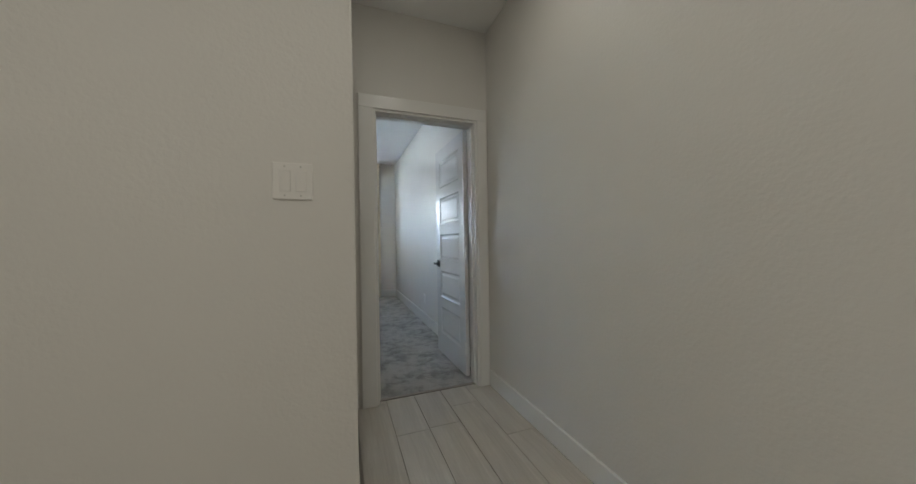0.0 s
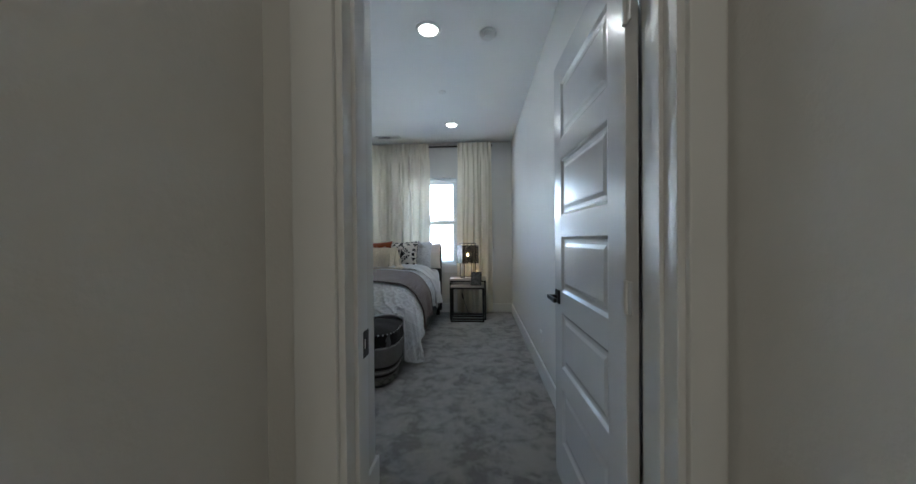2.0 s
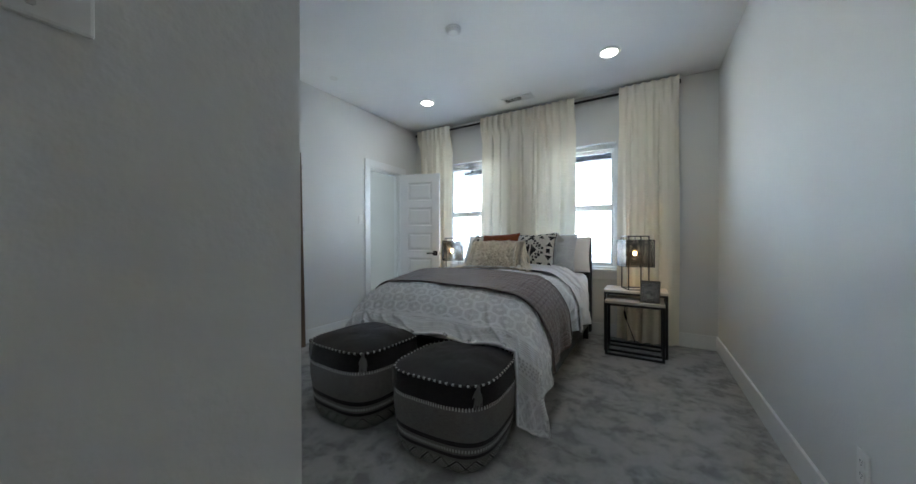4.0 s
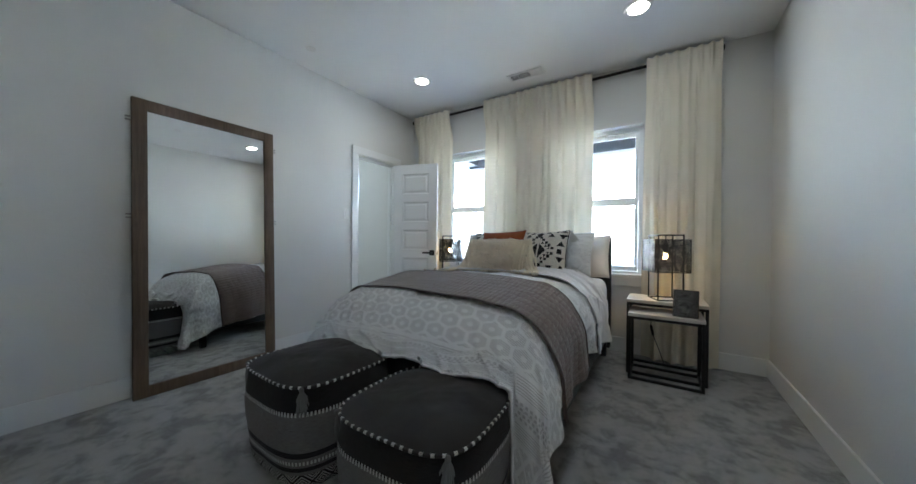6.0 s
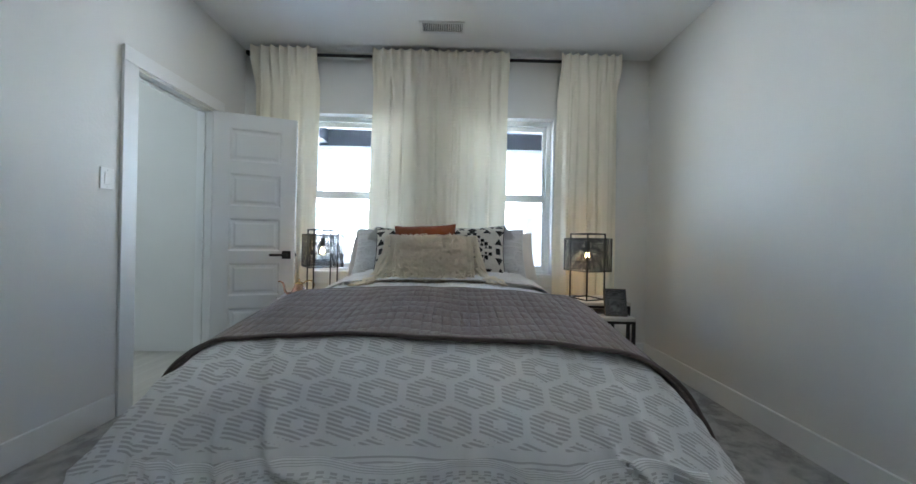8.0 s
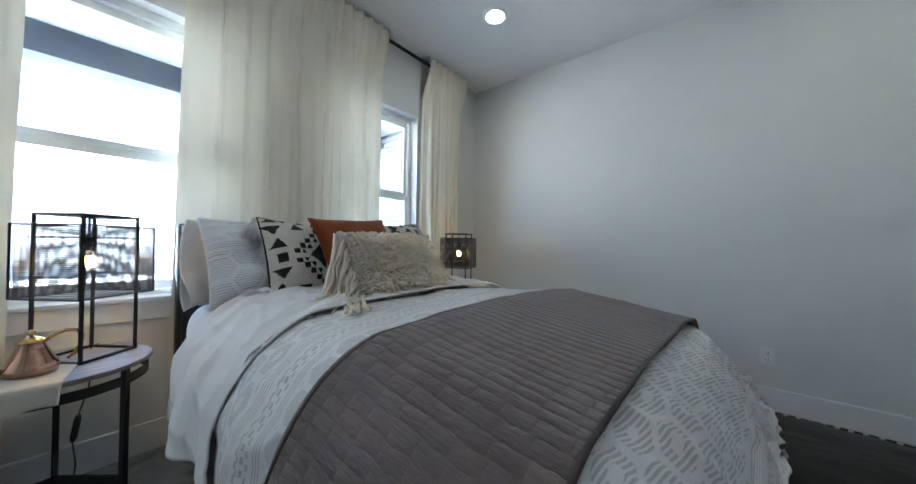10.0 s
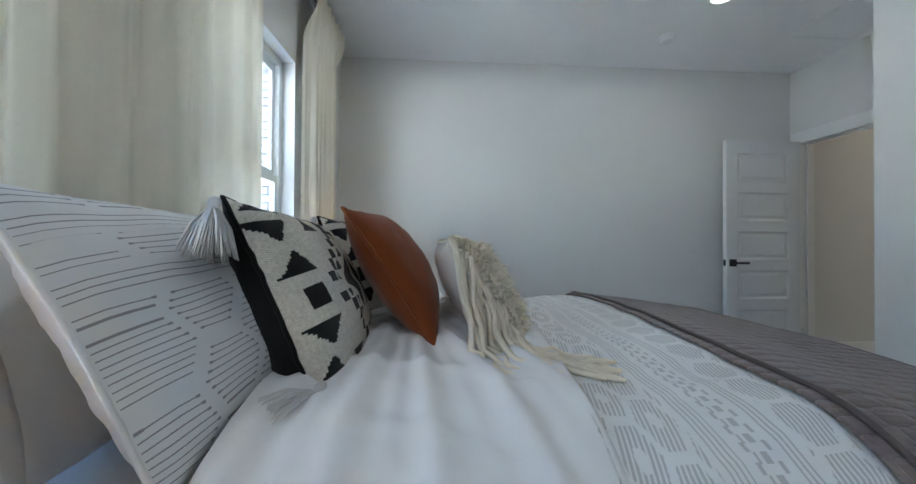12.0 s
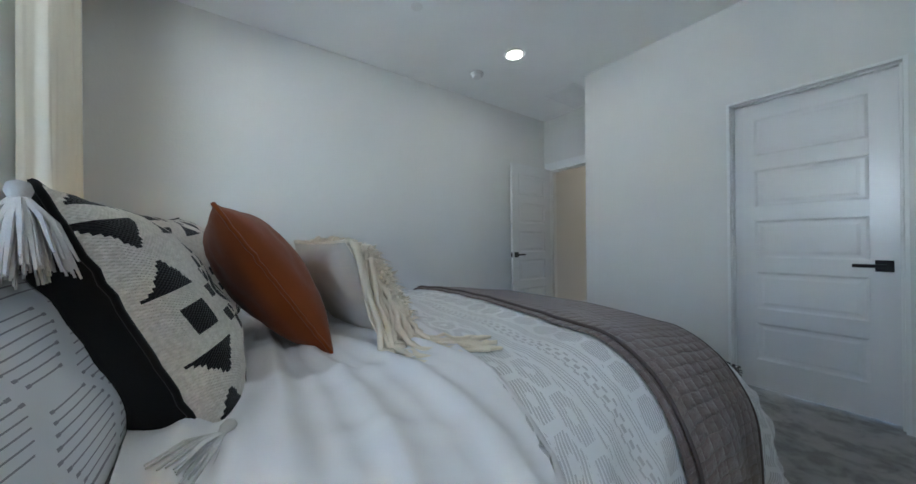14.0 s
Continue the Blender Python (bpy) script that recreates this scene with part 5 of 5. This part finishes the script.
def table_lamp(at, label, cord_points):
    lamp = thing("table_lamp", at, label, "table lamp", "bedside lamps")
    c, b, h = 0.090, 0.0045, 0.525
    for x in (-c, c):
        for y in (-c, c):
            bm = bmesh.new()
            box(bm, x - b, x + b, y - b, y + b, 0.0, h, 0.001)
            part("upright", bm, M_BLACK, lamp)
    for z in (0.005, h - 0.005):
        for s in (-c, c):
            part("crossbar", boxes((-c + b, c - b, s - b + 0.0003, s + b - 0.0003, z - b, z + b)), M_BLACK, lamp)
            part("crossbar", boxes((s - b + 0.0003, s + b - 0.0003, -c + b, c - b, z - b, z + b)), M_BLACK, lamp)
        if z > 0.1:
            part("top_brace", boxes((-c + b, c - b, -b * 0.8, b * 0.8, z - b * 0.8, z + b * 0.8)), M_BLACK, lamp)
            part("top_brace", boxes((-b * 0.8, b * 0.8, -c + b, c - b, z - b * 0.7, z + b * 0.7)), M_BLACK, lamp)
    w = 0.125
    for k in range(4):
        rot = Matrix.Rotation(k * math.pi / 2, 4, "Z")

        def face(u, v):
            return tuple(rot @ Vector(((u * 2 - 1) * w, -w, 0.228 + 0.255 * v))), (u * 2 * w, v * 0.255)

        sheet("shade_panel", 1, 1, face, M_MESH, lamp, "perforated black metal shade", smooth=False)
    bm = bmesh.new()
    for z in (0.228, 0.483):
        for k in range(4):
            m = Matrix.Rotation(k * math.pi / 2, 4, "Z")
            box(bm, -w, w, -w - 0.0025, -w + 0.0025, z - 0.003, z + 0.003, 0, m)
    for x in (-w, w):
        for y in (-w, w):
            box(bm, x - 0.0025, x + 0.0025, y - 0.0025, y + 0.0025, 0.228, 0.483)
    for z in (0.30, 0.44):
        for s in (-c, c):
            box(bm, s - 0.002, s + 0.002, -w, w, z - 0.002, z + 0.002)
    part("shade_frame", bm, M_BLACK, lamp)
    bm = bmesh.new()
    lathe(bm, ((0.004, h - 0.008), (0.004, 0.455), (0.016, 0.452), (0.020, 0.440), (0.020, 0.395), (0.015, 0.388)), 18)
    part("socket", bm, M_BLACK, lamp, "", True)
    bm = bmesh.new()
    lathe(bm, ((0.012, 0.392), (0.016, 0.378), (0.029, 0.352), (0.031, 0.338), (0.026, 0.322), (0.014, 0.312), (0.003, 0.310)), 20)
    bulb = part("bulb", bm, M_BULB, lamp, "glowing clear filament bulb", True)
    bulb.visible_shadow = False
    bm = bmesh.new()
    for k in range(6):
        a = k * math.pi / 3
        tube(bm, ((0.011 * math.cos(a), 0.011 * math.sin(a), 0.372), (0.016 * math.cos(a + 0.5), 0.016 * math.sin(a + 0.5), 0.330)), 0.0022, 5)
    part("filament", bm, M_FILAMENT, bulb)
    glowing = new("bulb_lamp", bpy.data.lights.new("bulb_lamp", "POINT"))
    glowing.data.energy, glowing.data.color, glowing.data.shadow_soft_size = 0.10, (1.0, 0.62, 0.28), 0.02
    glowing.location = at @ Vector((0, 0, 0.345))
    inv = at.inverted()
    bm = bmesh.new()
    tube(bm, [inv @ Vector(q) for q in cord_points], 0.0028, 6)
    cord = part("cord", bm, M_BLACK, lamp, "black cord with an inline switch")
    mid = inv @ Vector(cord_points[4])
    low = inv @ Vector(cord_points[5])
    bm = bmesh.new()
    tube(bm, (mid, mid.lerp(low, 0.15), mid.lerp(low, 0.85), low), [0.006, 0.011, 0.011, 0.006], 8)
    part("inline_switch", bm, M_BLACK, cord)


table_lamp(pose(0.600, 6.235, 0.598, 0, 0, 22), "black metal cage lamp with a perforated shade, on the nesting tables",
           ((0.58, 6.30, 0.606), (0.54, 6.39, 0.602), (0.52, 6.418, 0.585), (0.51, 6.420, 0.45), (0.50, 6.405, 0.34), (0.52, 6.385, 0.25), (0.57, 6.37, 0.12), (0.60, 6.385, 0.02), (0.68, 6.40, 0.006), (0.62, 6.43, 0.006)))
table_lamp(pose(-1.533, 6.275, 0.590, 0, 0, 38), "black metal cage lamp with a perforated shade, on the round table",
           ((-1.52, 6.345, 0.598), (-1.50, 6.42, 0.595), (-1.50, 6.46, 0.560), (-1.52, 6.50, 0.40), (-1.545, 6.49, 0.30), (-1.56, 6.47, 0.20), (-1.55, 6.48, 0.10), (-1.56, 6.45, 0.02), (-1.60, 6.40, 0.006), (-1.54, 6.36, 0.006)))

# ---- photo frame ----

def filigree():
    n = Nodes("black_silver_filigree")
    u, v = n.uv()
    c = lattice(n, u, v, 0.028, 0.028)
    ring = n.math("GREATER_THAN", n.math("SINE", n.math("MULTIPLY", c, 34.0)), 0.1)
    col = n.mix(ring, (0.015, 0.015, 0.016), (0.20, 0.195, 0.20))
    return n.done(col, 0.4, n.math("MULTIPLY", ring, 0.7), n.bump(ring, 0.6, 0.002))


def photo_material():
    n = Nodes("grey_photo_print")
    f = n.noise(9.0, 3.0, 0.5, n.coord.outputs["UV"], 1.5)
    return n.done(n.ramp(f, ((0.35, (0.06, 0.06, 0.065)), (0.55, (0.20, 0.20, 0.20)), (0.7, (0.34, 0.34, 0.335)))), 0.25)


photo = thing("photo_frame", pose(0.722, 6.005, 0.512, -14, 0, -8), "small black and silver patterned photo frame on the side table", "photo frame")
PW, PH, PB = 0.078, 0.20, 0.034
part("frame_body", boxes((-PW, PW, -0.010, 0.010, 0.0, PH), bevel=0.002), M_FRAME_WOOD, photo)
M_FIL = filigree()
for x0, x1, z0, z1 in ((-PW + 0.003, -PW + PB, 0.003, PH - 0.003), (PW - PB, PW - 0.003, 0.003, PH - 0.003), (-PW + PB, PW - PB, 0.003, PB), (-PW + PB, PW - PB, PH - PB, PH - 0.003)):
    def strip(u, v):
        x, z = x0 + (x1 - x0) * u, z0 + (z1 - z0) * v
        return (x, -0.0135, z), (x + PW, z)
    sheet("inlay", 2, 2, strip, M_FIL, photo, "black and silver inlay", 0.004, False)


def print_face(u, v):
    return (-PW + PB + 2 * (PW - PB) * u, -0.0108, PB + (PH - 2 * PB) * v), (u * 0.1, v * 0.14)


sheet("photo_print", 1, 1, print_face, photo_material(), photo, "plain grey photograph", 0, False)
part("easel_leg", boxes((-0.02, 0.02, 0.011, 0.014, 0.02, 0.13)), M_BLACK, photo)

# ---- round table ----
RX, RY, RZ = -1.595, 6.215, 0.590
table = thing("round_table", pose(RX, RY, 0), "round side table with grey oak top on black metal legs", "side table")
bm = bmesh.new()
lathe(bm, ((0.02, RZ - 0.018), (0.228, RZ - 0.018), (0.236, RZ - 0.012), (0.236, RZ - 0.003), (0.233, RZ), (0.01, RZ)), 72)
part("tabletop", bm, M_TABLE_WOOD, table, "grey washed oak top")
bm = bmesh.new()
ring = []
for k in range(73):
    a = 2 * math.pi * k / 72
    ring.append((math.cos(a), math.sin(a)))
for (ca, sa), (cb, sb) in zip(ring, ring[1:]):
    for r0, r1, z0, z1 in ((0.217, 0.224, 0.518, 0.550),):
        q = [bm.verts.new(p) for p in ((ca * r0, sa * r0, z0), (cb * r0, sb * r0, z0), (cb * r0, sb * r0, z1), (ca * r0, sa * r0, z1), (ca * r1, sa * r1, z0), (cb * r1, sb * r1, z0), (cb * r1, sb * r1, z1), (ca * r1, sa * r1, z1))]
        for f in ((0, 3, 2, 1), (4, 5, 6, 7), (0, 1, 5, 4), (3, 7, 6, 2)):
            bm.faces.new([q[i] for i in f])
part("ring", bm, M_BLACK, table)
for deg in (92, 186, -48):
    a = radians(deg)
    m = Matrix.Rotation(a, 4, "Z")
    bm = bmesh.new()
    box(bm, 0.213, 0.231, -0.009, 0.009, 0.0, RZ - 0.017, 0.002, m)
    part("leg", bm, M_BLACK, table)
    bm = bmesh.new()
    box(bm, 0.0, 0.217, -0.004, 0.004, 0.165, 0.205, 0.001, m)
    part("stretcher", bm, M_BLACK, table)

# ---- copper kettle ----
def copper():
    n = Nodes("polished_copper")
    return n.done(n.ramp(n.noise(14.0, 4.0), ((0.3, (0.42, 0.25, 0.18)), (0.7, (0.58, 0.37, 0.28)))), n.math("MULTIPLY_ADD", n.noise(30.0), 0.15, 0.12), 1.0, n.bump(n.noise(40.0), 0.1, 0.001))


M_COPPER = copper()
M_BRASS = painted("brass", (0.55, 0.38, 0.16), 0.25)
M_BRASS.node_tree.nodes["Principled BSDF"].inputs["Metallic"].default_value = 1.0
kettle = thing("kettle", pose(-1.650, 6.135, RZ + 0.006, 0, 0, 12), "copper gooseneck kettle with a brass lid standing on a napkin", "kettle")
bm = bmesh.new()
lathe(bm, ((0.046, 0.0), (0.056, 0.004), (0.060, 0.020), (0.056, 0.034), (0.044, 0.056), (0.034, 0.078), (0.029, 0.094), (0.031, 0.098)), 36)
part("body", bm, M_COPPER, kettle, "polished copper body", True)
bm = bmesh.new()
lathe(bm, ((0.033, 0.098), (0.032, 0.103), (0.020, 0.112), (0.008, 0.117)), 28)
lid = part("lid", bm, M_BRASS, kettle, "brass lid", True)
bm = bmesh.new()
lathe(bm, ((0.004, 0.116), (0.004, 0.122), (0.010, 0.127), (0.010, 0.132), (0.003, 0.137)), 18)
part("knob", bm, M_BRASS, lid, "", True)
bm = bmesh.new()
tube(bm, ((-0.052, 0, 0.022), (-0.078, 0, 0.024), (-0.094, 0, 0.036), (-0.100, 0, 0.060), (-0.104, 0, 0.088), (-0.114, 0, 0.108), (-0.132, 0, 0.116), (-0.146, 0, 0.113)), [0.012, 0.010, 0.0085, 0.0075, 0.0065, 0.006, 0.0055, 0.005], 12)
part("spout", bm, M_COPPER, kettle, "slim gooseneck spout", True)
bm = bmesh.new()
tube(bm, ((0.026, 0, 0.094), (0.045, 0, 0.112), (0.072, 0, 0.122), (0.096, 0, 0.116), (0.108, 0, 0.096), (0.104, 0, 0.066), (0.092, 0, 0.040), (0.076, 0, 0.024)), 0.0052, 10)
part("handle", bm, M_BRASS, kettle, "curved brass handle", True)


# ---- napkin under the kettle ----
napkin = thing("napkin", pose(RX, RY, 0), "folded beige linen napkin hanging over the table edge", "napkin")


def napkin_place(u, v):
    x = -0.185 + 0.19 * u + 0.04 * v
    y = -0.272 + 0.25 * v - 0.02 * (u - 0.5)
    r = math.hypot(x, y)
    z = RZ + 0.0035
    if r > 0.238:
        over = r - 0.238
        x, y = x * (0.244 + 0.10 * over) / r, y * (0.244 + 0.10 * over) / r
        z -= over * 1.5
    z += 0.0025 * abs(noise.noise(Vector((x * 18, y * 18, 3))))
    return (x, y, z), (u * 0.3, v * 0.3)


sheet("cloth", 34, 30, napkin_place, cloth("beige_linen", (0.62, 0.57, 0.50), 0.9, 600.0, 0.4), napkin, "", 0.002)

# ---- outdoors ----
M_SOFFIT = painted("grey_soffit", (0.42, 0.43, 0.45), 0.8)
M_BEAM = painted("dark_beam", (0.035, 0.038, 0.045), 0.7)
M_SIDING = painted("white_siding", (0.78, 0.78, 0.78), 0.8)
M_ROOF = painted("grey_roofing", (0.16, 0.17, 0.19), 0.9)
M_LAWN = painted("pale_ground", (0.34, 0.34, 0.30), 0.95, 20.0, 0.5, 0.01, 0.2)
M_DARKPANE = painted("dark_pane", (0.05, 0.06, 0.08), 0.15)
structure("ground", boxes((-400, 400, YB + 0.2, 700, -3.4, -3.2)), M_LAWN, "pale ground outside the house", "ground")
roof_low = thing("flat_roof", pose(0, 0, 0), "bright white flat roof below the windows", "roof")
# Stretch next to the house wall is added to bounce light onto the ceiling.
part("membrane", boxes((-14, 12, YB + T + 0.01, 17.6, -0.45, -0.18)), M_SIDING, roof_low)
part("parapet", boxes((-14, 12, 17.4, 17.6, -0.18, -0.02)), M_SIDING, roof_low)
porch = thing("porch_roof", pose(0, 0, 0), "grey porch roof with a dark beam outside the windows", "porch roof")
part("soffit", boxes((-2.55, 1.6, YB + T, 8.55, 2.66, 2.72)), M_SOFFIT, porch)
part("beam", boxes((-2.55, 1.35, 8.40, 8.62, 2.42, 2.655)), M_BEAM, porch, "dark painted beam")
part("beam", boxes((-2.55, -2.35, YB + T, 8.40, 2.46, 2.655)), M_BEAM, porch)

brick_wall = structure("wall_brick", boxes((1.412, 1.52, YB + T, 8.9, -3.2, 2.66)), painted("pale_mortar", (0.16, 0.165, 0.165), 0.95), "white painted brick side wall of the porch", "brick wall")


def brick_material():
    n = Nodes("white_brick")
    col = n.mix(0.5, n.ramp(n.noise(30.0), ((0.3, (0.30, 0.31, 0.31)), (0.7, (0.38, 0.39, 0.39)))), n.ramp(n.random(), ((0.0, (0.28, 0.29, 0.29)), (1.0, (0.40, 0.41, 0.41)))))
    return n.done(col, 0.9, 0.0, n.bump(n.noise(90.0), 0.5, 0.003))


M_BRICK = brick_material()
bm = bmesh.new()
box(bm, -0.006, 0.006, -0.096, 0.096, -0.029, 0.029, 0.003, None, 1)
brick_mesh = mesh_of("brick", bm, M_BRICK)
for r in range(26):
    z = 0.72 + 0.0745 * r
    for c in range(10):
        y = YB + T + 0.12 + 0.2065 * c + (0.103 if r % 2 else 0.0)
        if y < 8.8:
            part("brick", brick_mesh, None, brick_wall, at=pose(1.409, y, z))


def house(x0, x1, y, z_eave, label):
    h = thing("house", pose(0, 0, 0), label, "house", "houses across the street")
    part("wall", boxes((x0, x1, y, y + 8, -3.2, z_eave)), M_SIDING, h)
    bm = bmesh.new()
    v = [bm.verts.new(p) for p in ((x0 - 0.3, y - 0.4, z_eave), (x1 + 0.3, y - 0.4, z_eave), (x1 + 0.3, y + 8.4, z_eave), (x0 - 0.3, y + 8.4, z_eave), (x0 - 0.3, y + 4, z_eave + 2.0), (x1 + 0.3, y + 4, z_eave + 2.0))]
    for f in ((0, 1, 5, 4), (2, 3, 4, 5), (0, 4, 3), (1, 2, 5), (0, 3, 2, 1)):
        bm.faces.new([v[i] for i in f])
    part("roof", bm, M_SIDING, h)
    part("grey_band", boxes((x0 - 0.1, x1 + 0.1, y - 0.5, y - 0.02, 0.42, 0.82)), M_SOFFIT, h, "grey lower roof edge")
    n = int((x1 - x0) / 2.6)
    for i in range(n):
        x = x0 + 1.3 + i * 2.6
        w = part("window", boxes((x - 0.62, x - 0.54, y - 0.05, y - 0.005, 1.0, 2.0), (x + 0.54, x + 0.62, y - 0.05, y - 0.005, 1.0, 2.0), (x - 0.54, x + 0.54, y - 0.05, y - 0.005, 1.92, 2.0), (x - 0.54, x + 0.54, y - 0.05, y - 0.005, 1.0, 1.08), (x - 0.04, x + 0.04, y - 0.05, y - 0.005, 1.08, 1.92)), M_VINYL, h)
        for a in (x - 0.53, x + 0.05):
            part("pane", boxes((a, a + 0.48, y - 0.03, y - 0.01, 1.09, 1.91)), M_SOFFIT, w)


house(-19.0, -8.5, 19.0, 2.5, "pale two-storey house across the street")
house(-7.5, 3.0, 19.0, 2.5, "pale two-storey house across the street")
house(4.0, 14.5, 19.0, 2.5, "pale two-storey house across the street")

# ---- plank tiles of the hall floor ----
bm = bmesh.new()
box(bm, -0.0985, 0.0985, -0.5985, 0.5985, -0.008, 0.0, 0.0012, None, 1)
plank_mesh = mesh_of("plank", bm, M_PLANK)
bm = bmesh.new()
box(bm, -0.0985, 0.0985, -0.2985, 0.2985, -0.008, 0.0, 0.0012, None, 1)
short_mesh = mesh_of("plank", bm, M_PLANK)
for c in range(18):
    x = XR - 0.10 - 0.2 * c
    y = HY0 - 0.15 + (0.0, 0.42, 0.83, 0.22, 0.62)[c % 5]
    top_y = YE - 0.062 if x > XH else YS
    while y < top_y:
        if y + 0.6 <= top_y and y + 1.2 > top_y:
            part("plank", short_mesh, None, hall_floor, at=pose(x, y + 0.3, -0.0001))
            y += 0.6
        elif y + 1.2 <= top_y:
            part("plank", plank_mesh, None, hall_floor, at=pose(x, y + 0.6, -0.0001))
            y += 1.2
        else:
            left = top_y - y - 0.002
            if left > 0.03:
                bm = bmesh.new()
                box(bm, -0.0985, 0.0985, -left / 2, left / 2, -0.008, 0.0, 0.0012, None, 1)
                part("plank", bm, M_PLANK, hall_floor, at=pose(x, y + left / 2, -0.0001))
            break
